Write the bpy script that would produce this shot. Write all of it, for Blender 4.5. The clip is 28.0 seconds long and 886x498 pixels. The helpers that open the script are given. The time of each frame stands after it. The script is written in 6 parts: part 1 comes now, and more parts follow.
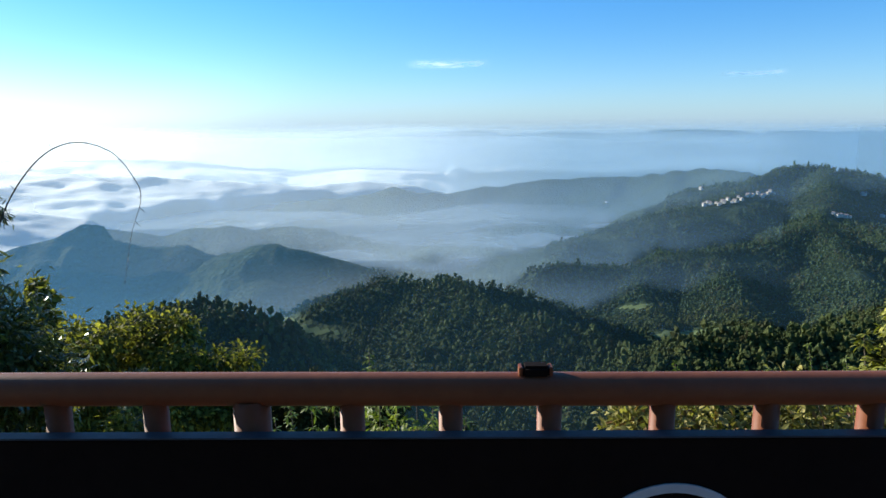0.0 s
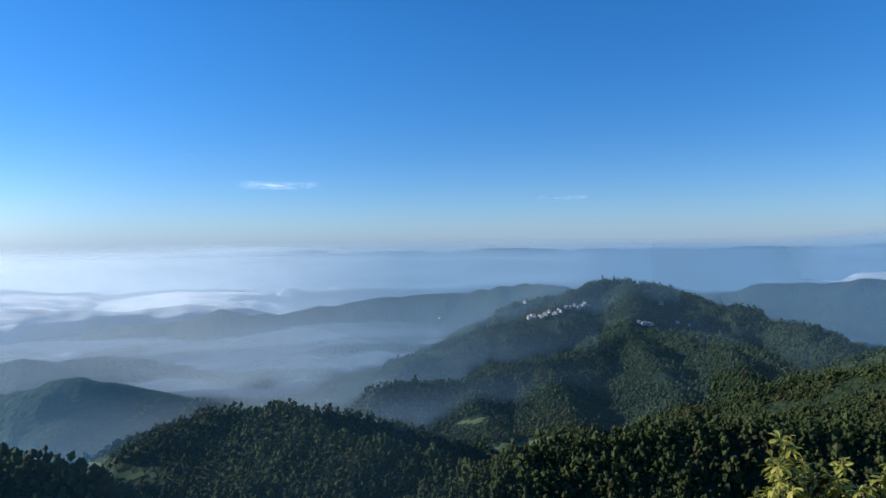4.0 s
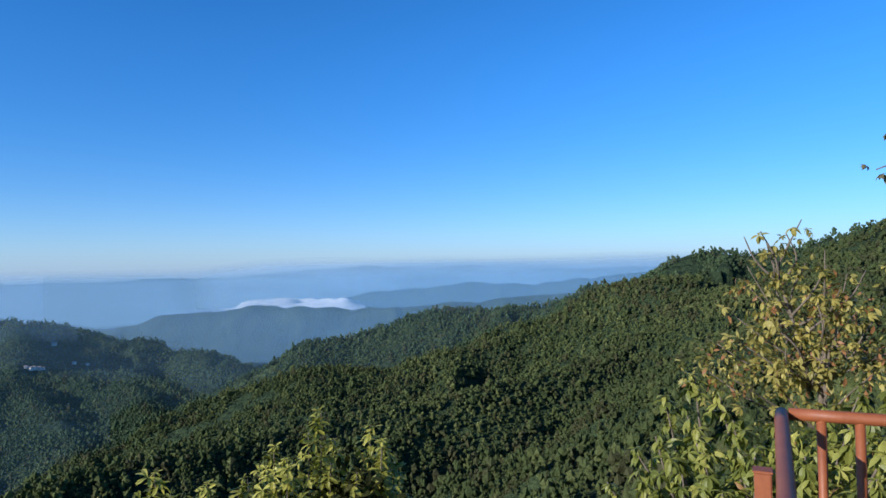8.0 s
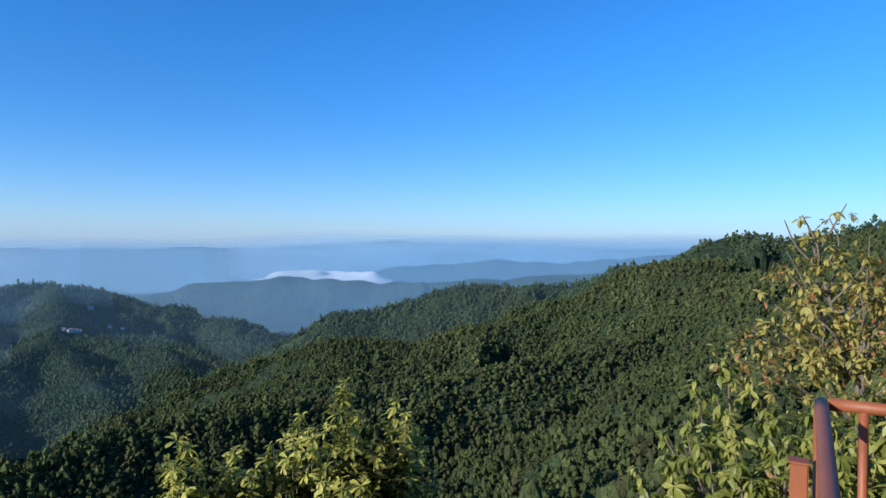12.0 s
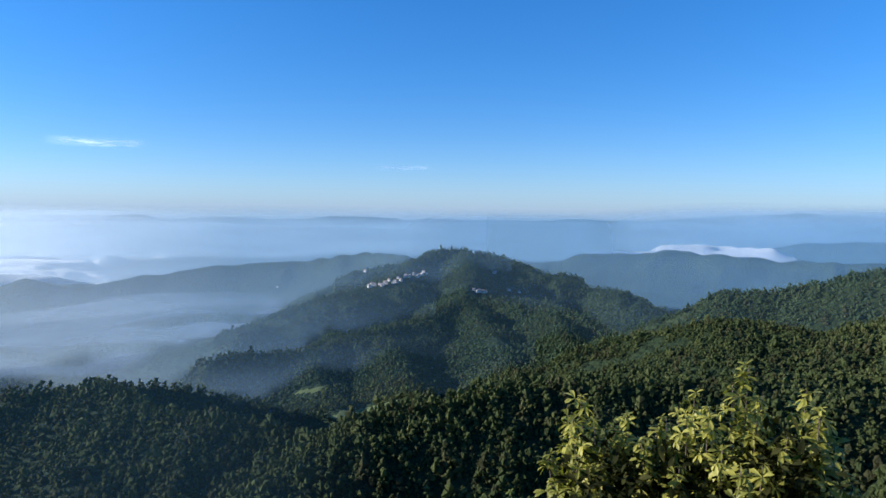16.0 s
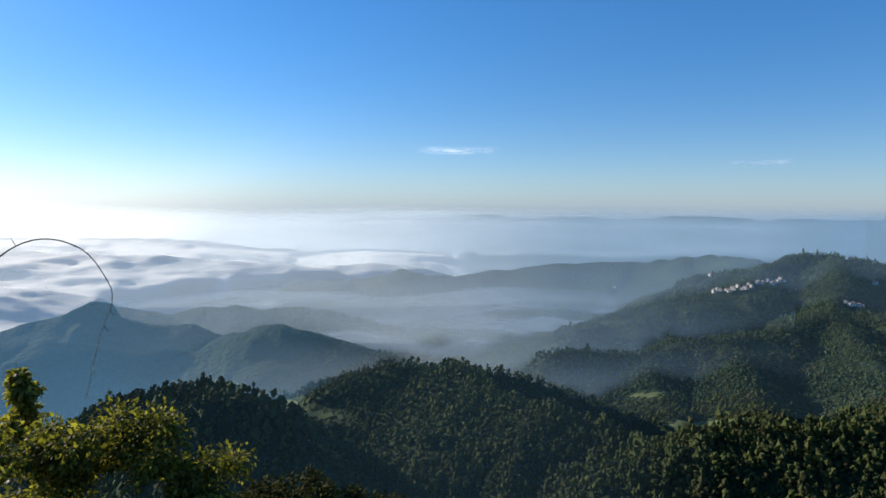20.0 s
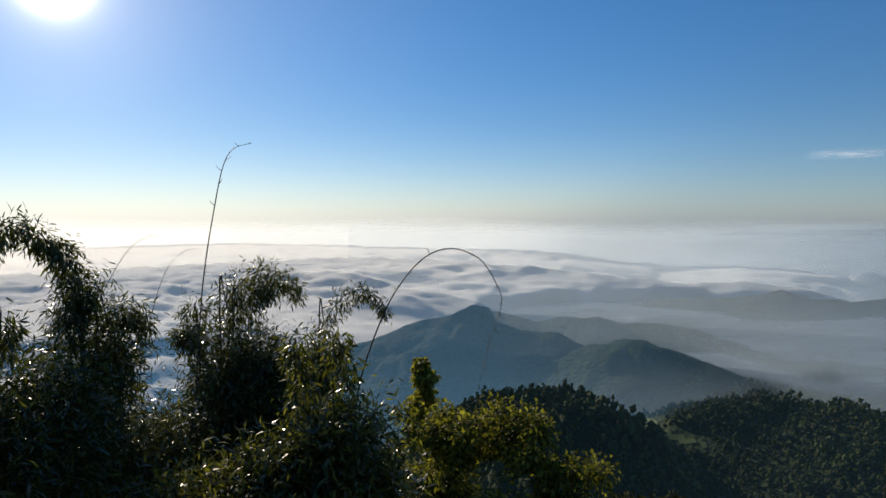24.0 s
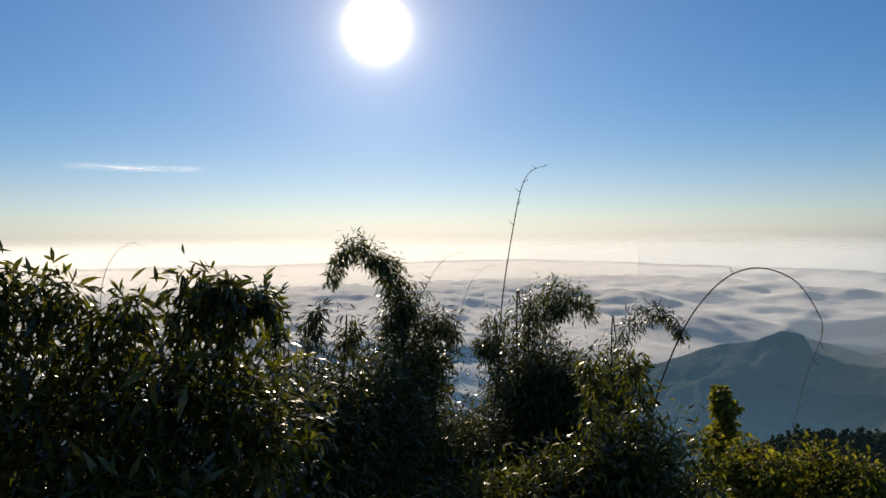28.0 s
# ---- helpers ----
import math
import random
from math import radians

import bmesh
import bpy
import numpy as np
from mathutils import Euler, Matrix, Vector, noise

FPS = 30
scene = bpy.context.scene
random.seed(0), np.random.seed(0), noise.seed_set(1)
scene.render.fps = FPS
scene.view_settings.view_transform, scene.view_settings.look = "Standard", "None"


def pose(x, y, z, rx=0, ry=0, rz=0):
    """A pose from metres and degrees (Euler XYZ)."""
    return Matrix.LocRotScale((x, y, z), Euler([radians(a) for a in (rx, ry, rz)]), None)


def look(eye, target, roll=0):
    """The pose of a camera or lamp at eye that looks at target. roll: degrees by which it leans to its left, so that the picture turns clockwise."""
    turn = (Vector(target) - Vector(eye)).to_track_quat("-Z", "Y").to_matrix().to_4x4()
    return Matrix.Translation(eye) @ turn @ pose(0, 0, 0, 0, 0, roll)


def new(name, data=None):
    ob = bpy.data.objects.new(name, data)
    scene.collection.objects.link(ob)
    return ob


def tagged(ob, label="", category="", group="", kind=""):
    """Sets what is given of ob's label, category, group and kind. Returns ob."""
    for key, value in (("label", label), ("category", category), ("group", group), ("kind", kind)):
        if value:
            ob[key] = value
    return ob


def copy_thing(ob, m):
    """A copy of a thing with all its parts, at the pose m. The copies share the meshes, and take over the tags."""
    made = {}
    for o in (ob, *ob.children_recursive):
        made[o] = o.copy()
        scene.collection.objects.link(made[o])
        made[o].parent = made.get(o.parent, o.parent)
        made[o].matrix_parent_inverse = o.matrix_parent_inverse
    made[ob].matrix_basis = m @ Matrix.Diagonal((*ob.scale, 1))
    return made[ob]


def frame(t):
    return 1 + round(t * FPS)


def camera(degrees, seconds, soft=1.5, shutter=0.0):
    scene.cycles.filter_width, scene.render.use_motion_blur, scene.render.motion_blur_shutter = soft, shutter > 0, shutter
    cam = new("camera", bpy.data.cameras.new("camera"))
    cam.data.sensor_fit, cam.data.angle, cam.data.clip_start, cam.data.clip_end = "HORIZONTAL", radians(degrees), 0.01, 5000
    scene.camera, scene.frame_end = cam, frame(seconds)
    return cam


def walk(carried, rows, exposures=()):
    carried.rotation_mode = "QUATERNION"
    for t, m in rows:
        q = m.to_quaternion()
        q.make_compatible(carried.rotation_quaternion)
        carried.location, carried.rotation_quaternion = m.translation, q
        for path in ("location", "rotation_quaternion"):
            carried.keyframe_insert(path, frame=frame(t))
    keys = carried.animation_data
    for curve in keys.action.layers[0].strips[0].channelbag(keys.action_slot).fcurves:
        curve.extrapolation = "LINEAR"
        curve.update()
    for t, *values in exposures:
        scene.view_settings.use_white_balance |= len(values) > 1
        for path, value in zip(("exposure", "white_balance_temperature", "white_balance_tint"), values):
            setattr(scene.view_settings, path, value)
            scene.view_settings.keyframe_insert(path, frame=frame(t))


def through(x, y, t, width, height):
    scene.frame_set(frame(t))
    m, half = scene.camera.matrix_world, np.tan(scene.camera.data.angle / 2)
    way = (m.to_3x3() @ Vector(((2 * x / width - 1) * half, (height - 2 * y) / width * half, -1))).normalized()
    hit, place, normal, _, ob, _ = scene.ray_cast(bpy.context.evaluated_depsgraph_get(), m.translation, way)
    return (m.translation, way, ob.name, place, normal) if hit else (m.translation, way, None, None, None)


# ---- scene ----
# ---- the camera's walk: seconds, place, azimuth to the right of +y, pitch, roll ----
cam = camera(68.24, 28.0)
PATH = [
    (0, 0.007, -0.789, 1.376, 1.00, -10.98, -0.40),
    (0.5, -0.014, -0.583, 1.426, 2.03, -8.92, -0.37),
    (1, -0.042, -0.404, 1.478, 2.21, -7.44, -0.45),
    (1.5, -0.072, -0.250, 1.517, 2.08, -5.42, -0.56),
    (2, -0.099, -0.119, 1.555, 2.48, -3.69, -0.49),
    (2.5, -0.118, 0.001, 1.602, 4.06, -2.38, -0.52),
    (4.5, 0.011, 0.071, 1.628, 20.64, -0.33, -0.68),
    (5, 0.087, 0.131, 1.614, 26.22, -0.34, -0.91),
    (5.5, 0.145, 0.153, 1.607, 32.14, 0.05, -1.37),
    (6, 0.178, 0.161, 1.596, 38.19, 0.36, -1.07),
    (6.5, 0.213, 0.150, 1.597, 45.36, 0.51, -1.23),
    (7, 0.247, 0.129, 1.599, 52.66, 0.70, -1.20),
    (7.5, 0.275, 0.105, 1.605, 59.37, 0.99, -1.14),
    (8, 0.291, 0.087, 1.608, 64.65, 1.41, -0.98),
    (8.5, 0.314, 0.071, 1.616, 68.56, 1.49, -0.77),
    (9, 0.337, 0.069, 1.615, 70.53, 1.46, -0.52),
    (9.5, 0.349, 0.072, 1.616, 71.08, 1.44, -0.19),
    (10, 0.370, 0.074, 1.614, 70.52, 1.16, 0.06),
    (10.5, 0.407, 0.091, 1.604, 69.13, 0.70, 0.24),
    (11, 0.425, 0.097, 1.595, 67.49, 0.21, 0.35),
    (11.5, 0.361, 0.116, 1.602, 65.27, -0.26, 0.45),
    (13.5, 0.311, 0.130, 1.585, 49.68, -1.80, 0.85),
    (14, 0.279, 0.139, 1.584, 45.27, -2.21, 0.65),
    (14.5, 0.259, 0.145, 1.586, 41.10, -2.50, 0.85),
    (15, 0.246, 0.150, 1.594, 37.21, -2.71, 0.86),
    (15.5, 0.238, 0.149, 1.596, 33.29, -3.12, 0.89),
    (16, 0.237, 0.140, 1.595, 29.35, -3.46, 0.78),
    (16.5, 0.205, 0.156, 1.591, 25.30, -3.65, 0.91),
    (17, 0.170, 0.175, 1.590, 21.60, -3.80, 0.83),
    (17.5, 0.139, 0.190, 1.585, 17.68, -3.71, 0.80),
    (18, 0.112, 0.205, 1.575, 14.12, -3.64, 0.78),
    (18.5, 0.094, 0.220, 1.565, 10.66, -3.80, 0.68),
    (19, 0.085, 0.244, 1.574, 7.15, -3.95, 0.52),
    (19.5, 0.078, 0.269, 1.582, 3.53, -3.90, 0.43),
    (20, 0.067, 0.287, 1.584, 0.27, -3.77, 0.38),
    (20.5, 0.036, 0.292, 1.585, -3.14, -3.68, 0.38),
    (21, -0.004, 0.291, 1.592, -6.85, -3.61, 0.42),
    (21.5, -0.046, 0.289, 1.596, -10.70, -3.57, 0.47),
    (23.5, -0.099, 0.281, 1.584, -26.67, -2.98, 0.24),
    (24, -0.135, 0.281, 1.575, -30.77, -2.68, 0.06),
    (24.5, -0.159, 0.275, 1.575, -34.73, -2.67, -0.01),
    (25, -0.174, 0.259, 1.577, -38.25, -2.59, -0.06),
    (25.5, -0.169, 0.239, 1.588, -41.58, -2.45, -0.08),
    (26, -0.152, 0.218, 1.585, -44.72, -2.15, -0.32),
    (26.5, -0.134, 0.189, 1.576, -47.54, -1.85, -0.55),
    (27, -0.110, 0.174, 1.577, -50.44, -1.49, -0.55),
    (27.5, -0.099, 0.164, 1.597, -53.40, -1.35, -0.32),
    (28, -0.107, 0.145, 1.594, -55.59, -1.15, -0.42),
]


def bearing(az, el, r, eye=(0.1, 0.15, 1.6)):
    """The place r metres away over the ground, at an azimuth and elevation in degrees."""
    a, e = radians(az), radians(el)
    return Vector((eye[0] + r * math.sin(a), eye[1] + r * math.cos(a), eye[2] + r * math.tan(e)))


def aim(row):
    t, x, y, z, az, pitch, roll = row
    return t, look((x, y, z), bearing(az, pitch, 10, (x, y, z)), roll)


EXPOSURES = [(0.0, 0.68, 6300, 2), (1.0, 0.5, 6300, 2), (2.0, 0.36, 6100, 5), (3.5, 0.2, 5900, 8), (6.0, 0.19, 5800, 10), (8.0, 0.42, 5800, 10), (11.0, 0.48, 5800, 10), (14.0, 0.52, 5800, 10), (17.0, 0.45, 6100, 10), (20.0, 0.33, 6900, 10), (23.5, -0.16, 7400, 10), (25.0, -0.36, 7900, 12), (28.0, -0.36, 8200, 13)]
walk(cam, [aim(row) for row in PATH], EXPOSURES)

# ---- sun and sky ----
SUN_AZ, SUN_EL = -61.2, 17.4
HAZE_COLOUR, HAZE_SUNWARD, HAZE_HEIGHT, HAZE_MOST = (2.45, 3.15, 3.95), (6.6, 6.4, 5.8), 0.056, 0.92
SKY_GAIN = (1.0, 1.25)
sun_way = (bearing(SUN_AZ, SUN_EL, 1, (0, 0, 0))).normalized()
sun = new("sun", bpy.data.lights.new("sun", "SUN"))
sun.data.energy, sun.data.angle, sun.data.color = 4.4, radians(0.53), (1.0, 0.92, 0.8)
sun.matrix_world = look((0, 0, 50), Vector((0, 0, 50)) - sun_way)

world = bpy.data.worlds.new("morning_sky")
scene.world = world
world.use_nodes = True
wn, wl = world.node_tree.nodes, world.node_tree.links
wn.clear()
w_out = wn.new("ShaderNodeOutputWorld")
w_bg = wn.new("ShaderNodeBackground")
w_sky = wn.new("ShaderNodeTexSky")
w_sky.sky_type, w_sky.sun_disc = "NISHITA", False
w_sky.sun_elevation, w_sky.sun_rotation = radians(SUN_EL), radians(SUN_AZ)
w_sky.altitude, w_sky.air_density, w_sky.dust_density, w_sky.ozone_density = 2600, 0.95, 0.12, 4.5
w_hue = wn.new("ShaderNodeHueSaturation")
w_hue.inputs["Saturation"].default_value = 1.16
wl.new(w_sky.outputs[0], w_hue.inputs["Color"])
# the bright aureole round the sun
w_dir = wn.new("ShaderNodeTexCoord")
w_norm = wn.new("ShaderNodeVectorMath")
w_norm.operation = "NORMALIZE"
w_dot = wn.new("ShaderNodeVectorMath")
w_dot.operation = "DOT_PRODUCT"
w_dot.inputs[1].default_value = sun_way
wl.new(w_dir.outputs["Generated"], w_norm.inputs[0])
wl.new(w_norm.outputs[0], w_dot.inputs[0])


def world_math(op, a, b):
    n = wn.new("ShaderNodeMath")
    n.operation = op
    for k, v in enumerate((a, b)):
        if isinstance(v, (int, float)):
            n.inputs[k].default_value = v
        elif v is not None:
            wl.new(v, n.inputs[k])
    return n.outputs[0]


w_cos = world_math("MAXIMUM", w_dot.outputs["Value"], 0.0)


def world_scale(colour, factor):
    n = wn.new("ShaderNodeVectorMath")
    n.operation = "SCALE"
    if isinstance(colour, tuple):
        n.inputs[0].default_value = colour
    else:
        wl.new(colour, n.inputs[0])
    wl.new(factor, n.inputs["Scale"])
    return n.outputs[0]


def world_add(a, b):
    n = wn.new("ShaderNodeVectorMath")
    n.operation = "ADD"
    for k, v in enumerate((a, b)):
        if isinstance(v, tuple):
            n.inputs[k].default_value = v
        else:
            wl.new(v, n.inputs[k])
    return n.outputs[0]


# morning haze that thins out upwards, brighter towards the sun
w_sep = wn.new("ShaderNodeSeparateXYZ")
wl.new(w_norm.outputs[0], w_sep.inputs[0])
w_up = world_math("MAXIMUM", w_sep.outputs["Z"], 0.0)
w_thin = world_math("MULTIPLY", world_math("POWER", 2.718, world_math("MULTIPLY", w_up, -1 / HAZE_HEIGHT)), HAZE_MOST)
w_haze = world_add(HAZE_COLOUR, world_scale(HAZE_SUNWARD, world_math("POWER", w_cos, 3.5)))
w_high = wn.new("ShaderNodeMapRange")
w_high.interpolation_type = "SMOOTHSTEP"
wl.new(w_up, w_high.inputs["Value"])
for k, v in (("From Min", 0.06), ("From Max", 0.34), ("To Min", SKY_GAIN[0]), ("To Max", SKY_GAIN[1])):
    w_high.inputs[k].default_value = v
w_clear = world_scale(w_hue.outputs[0], w_high.outputs["Result"])
w_mix = wn.new("ShaderNodeMix")
w_mix.data_type = "VECTOR"
wl.new(w_thin, w_mix.inputs[0])
wl.new(w_clear, w_mix.inputs[4])
wl.new(w_haze, w_mix.inputs[5])
w_near = world_math("MULTIPLY", world_math("POWER", w_cos, 3600.0), 160.0)
w_soft = world_math("MULTIPLY", world_math("POWER", w_cos, 900.0), 9.0)
w_mid = world_math("MULTIPLY", world_math("POWER", w_cos, 120.0), 2.4)
w_wide = world_math("MULTIPLY", world_math("POWER", w_cos, 14.0), 1.3)
w_glow = world_math("ADD", world_math("ADD", w_near, w_soft), world_math("ADD", w_mid, w_wide))
w_sum = wn.new("ShaderNodeVectorMath")
w_sum.operation = "ADD"
wl.new(w_mix.outputs[1], w_sum.inputs[0])
wl.new(world_scale((1.0, 0.95, 0.88), w_glow), w_sum.inputs[1])
wl.new(w_sum.outputs[0], w_bg.inputs["Color"])
w_bg.inputs["Strength"].default_value = 0.122
wl.new(w_bg.outputs[0], w_out.inputs["Surface"])


# ---- materials ----
def nodes_of(name):
    m = bpy.data.materials.new(name)
    m.use_nodes = True
    t = m.node_tree
    t.nodes.clear()
    return m, t.nodes, t.links, t.nodes.new("ShaderNodeOutputMaterial")


def ramp(n, stops):
    r = n.new("ShaderNodeValToRGB")
    while len(r.color_ramp.elements) < len(stops):
        r.color_ramp.elements.new(0.5)
    for e, (p, c) in zip(r.color_ramp.elements, stops):
        e.position, e.color = p, (*c, 1)
    return r


def noise_tex(n, l, scale, detail=4.0, rough=0.6, coord=None):
    t = n.new("ShaderNodeTexNoise")
    t.inputs["Scale"].default_value, t.inputs["Detail"].default_value, t.inputs["Roughness"].default_value = scale, detail, rough
    if coord is not None:
        l.new(coord, t.inputs["Vector"])
    return t


def mix_rgb(n, l, mode, fac, a, b):
    m = n.new("ShaderNodeMix")
    m.data_type, m.blend_type = "RGBA", mode
    for s, v in ((m.inputs[0], fac), (m.inputs[6], a), (m.inputs[7], b)):
        if isinstance(v, (int, float)):
            s.default_value = v
        elif isinstance(v, tuple):
            s.default_value = (*v, 1)
        else:
            l.new(v, s)
    return m.outputs[2]


def math_node(n, l, op, a, b=None, clamp=False):
    m = n.new("ShaderNodeMath")
    m.operation, m.use_clamp = op, clamp
    for s, v in zip(m.inputs, (a, b)):
        if isinstance(v, (int, float)):
            s.default_value = v
        elif v is not None:
            l.new(v, s)
    return m.outputs[0]


def map_range(n, l, value, a, b, c, d, kind="SMOOTHSTEP"):
    m = n.new("ShaderNodeMapRange")
    m.interpolation_type = kind
    l.new(value, m.inputs["Value"])
    for k, v in (("From Min", a), ("From Max", b), ("To Min", c), ("To Max", d)):
        m.inputs[k].default_value = v
    return m.outputs["Result"]


def bump(n, l, height, strength, distance):
    b = n.new("ShaderNodeBump")
    b.inputs["Strength"].default_value, b.inputs["Distance"].default_value = strength, distance
    l.new(height, b.inputs["Height"])
    return b.outputs["Normal"]


def solid(name, dark, light, scale, rough=0.6, metal=0.0, relief=0.3, depth=0.004, wear=None, detail_scale=None, sheen=0.5):
    """A plain surface with grain at two scales, and worn spots in a second colour."""
    m, n, l, out = nodes_of(name)
    p = n.new("ShaderNodeBsdfPrincipled")
    co = n.new("ShaderNodeTexCoord").outputs["Object"]
    a = noise_tex(n, l, scale, 5, 0.65, co)
    b = noise_tex(n, l, detail_scale or scale * 9, 3, 0.6, co)
    r = ramp(n, [(0.3, dark), (0.7, light)])
    l.new(math_node(n, l, "ADD", math_node(n, l, "MULTIPLY", a.outputs[0], 0.65), math_node(n, l, "MULTIPLY", b.outputs[0], 0.35)), r.inputs[0])
    colour = r.outputs[0]
    if wear:
        spots = noise_tex(n, l, scale * 2.3, 6, 0.7, co)
        colour = mix_rgb(n, l, "MIX", map_range(n, l, spots.outputs[0], wear[1], wear[1] + 0.07, 0, 1), colour, wear[0])
    l.new(colour, p.inputs["Base Color"])
    p.inputs["Roughness"].default_value, p.inputs["Metallic"].default_value = rough, metal
    p.inputs["Specular IOR Level"].default_value = sheen
    l.new(bump(n, l, b.outputs[0], relief, depth), p.inputs["Normal"])
    l.new(p.outputs[0], out.inputs[0])
    return m


def leafy(name, dark, mid, light, rough=0.4, through=0.35, gloss=0.5, dry=None, glint=None):
    """Leaves: gloss on top, light coming through, every cluster or leaf a little different."""
    m, n, l, out = nodes_of(name)
    p, tr, mx = n.new("ShaderNodeBsdfPrincipled"), n.new("ShaderNodeBsdfTranslucent"), n.new("ShaderNodeMixShader")
    isl = n.new("ShaderNodeNewGeometry").outputs["Random Per Island"]
    obj = n.new("ShaderNodeObjectInfo").outputs["Random"]
    v = math_node(n, l, "ADD", math_node(n, l, "MULTIPLY", isl, 0.65), math_node(n, l, "MULTIPLY", obj, 0.35))
    r = ramp(n, [(0.1, dark), (0.5, mid), (0.9, light)])
    l.new(v, r.inputs[0])
    colour = r.outputs[0]
    if dry:
        pick = math_node(n, l, "FRACT", math_node(n, l, "MULTIPLY", isl, 7.31))
        colour = mix_rgb(n, l, "MIX", map_range(n, l, pick, dry[1], dry[1] + 0.05, 0, 1), colour, dry[0])
    co = n.new("ShaderNodeTexCoord").outputs["Object"]
    grain = noise_tex(n, l, 60, 3, 0.6, co)
    colour = mix_rgb(n, l, "MULTIPLY", 0.5, colour, mix_rgb(n, l, "MIX", grain.outputs[0], (0.6, 0.62, 0.55), (1.25, 1.2, 1.1)))
    l.new(colour, p.inputs["Base Color"])
    l.new(mix_rgb(n, l, "MULTIPLY", 1.0, colour, (1.5, 1.7, 0.7)), tr.inputs["Color"])
    p.inputs["Roughness"].default_value, p.inputs["Specular IOR Level"].default_value = rough, gloss
    if glint:
        # the share of leaves given by glint is shiny, the rest dull
        shiny = map_range(n, l, math_node(n, l, "FRACT", math_node(n, l, "MULTIPLY", isl, 13.7)), 1 - glint, 1.02 - glint, 0, 1)
        l.new(math_node(n, l, "ADD", math_node(n, l, "MULTIPLY", shiny, 0.8), gloss), p.inputs["Specular IOR Level"])
        l.new(math_node(n, l, "SUBTRACT", rough, math_node(n, l, "MULTIPLY", shiny, rough - 0.3)), p.inputs["Roughness"])
    l.new(bump(n, l, grain.outputs[0], 0.1, 0.002), p.inputs["Normal"])
    mx.inputs[0].default_value = through
    l.new(p.outputs[0], mx.inputs[1])
    l.new(tr.outputs[0], mx.inputs[2])
    l.new(mx.outputs[0], out.inputs[0])
    return m


def canopy(name, dark, mid, light, scale):
    """Tree crowns seen from afar: each crown its own green, leaf masses as relief."""
    m, n, l, out = nodes_of(name)
    p = n.new("ShaderNodeBsdfPrincipled")
    g = n.new("ShaderNodeNewGeometry")
    r = ramp(n, [(0.0, dark), (0.55, mid), (1.0, light)])
    big = noise_tex(n, l, 0.009, 3, 0.55, g.outputs["Position"])
    fine = noise_tex(n, l, scale, 4, 0.7, g.outputs["Position"])
    tree = n.new("ShaderNodeAttribute")
    tree.attribute_name = "tone"
    v = math_node(n, l, "ADD", math_node(n, l, "MULTIPLY", tree.outputs["Fac"], 0.4), math_node(n, l, "MULTIPLY", big.outputs[0], 0.55))
    v = math_node(n, l, "ADD", v, math_node(n, l, "MULTIPLY", g.outputs["Random Per Island"], 0.12))
    l.new(v, r.inputs[0])
    # stands of browner, half-bare trees among the green
    stand_of = noise_tex(n, l, 0.021, 4, 0.6, g.outputs["Position"])
    brown = math_node(n, l, "ADD", math_node(n, l, "MULTIPLY", math_node(n, l, "FRACT", math_node(n, l, "MULTIPLY", tree.outputs["Fac"], 9.7)), 0.4), stand_of.outputs[0])
    tone = mix_rgb(n, l, "MIX", map_range(n, l, brown, 0.72, 0.95, 0, 0.7), r.outputs[0], (0.095, 0.083, 0.044))
    colour = mix_rgb(n, l, "MULTIPLY", 0.7, tone, mix_rgb(n, l, "MIX", fine.outputs[0], (0.35, 0.4, 0.35), (1.6, 1.55, 1.5)))
    l.new(colour, p.inputs["Base Color"])
    tr, mx = n.new("ShaderNodeBsdfTranslucent"), n.new("ShaderNodeMixShader")
    l.new(mix_rgb(n, l, "MULTIPLY", 1.0, colour, (1.5, 1.6, 0.8)), tr.inputs["Color"])
    mx.inputs[0].default_value = 0.32
    p.inputs["Roughness"].default_value = 0.8
    p.inputs["Specular IOR Level"].default_value = 0.15
    l.new(bump(n, l, fine.outputs[0], 1.0, 1.6), p.inputs["Normal"])
    l.new(p.outputs[0], mx.inputs[1])
    l.new(tr.outputs[0], mx.inputs[2])
    l.new(mx.outputs[0], out.inputs[0])
    return m


def ground_material():
    m, n, l, out = nodes_of("forest_ground")
    p = n.new("ShaderNodeBsdfPrincipled")
    pos = n.new("ShaderNodeNewGeometry").outputs["Position"]
    trees = n.new("ShaderNodeTexVoronoi")
    trees.inputs["Scale"].default_value = 0.12
    l.new(pos, trees.inputs["Vector"])
    big = noise_tex(n, l, 0.006, 5, 0.6, pos)
    fine = noise_tex(n, l, 0.25, 4, 0.7, pos)
    r = ramp(n, [(0.25, (0.03, 0.045, 0.022)), (0.5, (0.042, 0.062, 0.03)), (0.62, (0.058, 0.08, 0.036)), (0.75, (0.08, 0.095, 0.042))])
    l.new(big.outputs[0], r.inputs[0])
    l.new(mix_rgb(n, l, "MULTIPLY", 0.8, r.outputs[0], mix_rgb(n, l, "MIX", fine.outputs[0], (0.3, 0.35, 0.3), (1.6, 1.6, 1.5))), p.inputs["Base Color"])
    p.inputs["Roughness"].default_value = 0.9
    p.inputs["Specular IOR Level"].default_value = 0.1
    h = math_node(n, l, "SUBTRACT", fine.outputs[0], trees.outputs["Distance"])
    l.new(bump(n, l, h, 1.0, 5.0), p.inputs["Normal"])
    l.new(p.outputs[0], out.inputs[0])
    return m


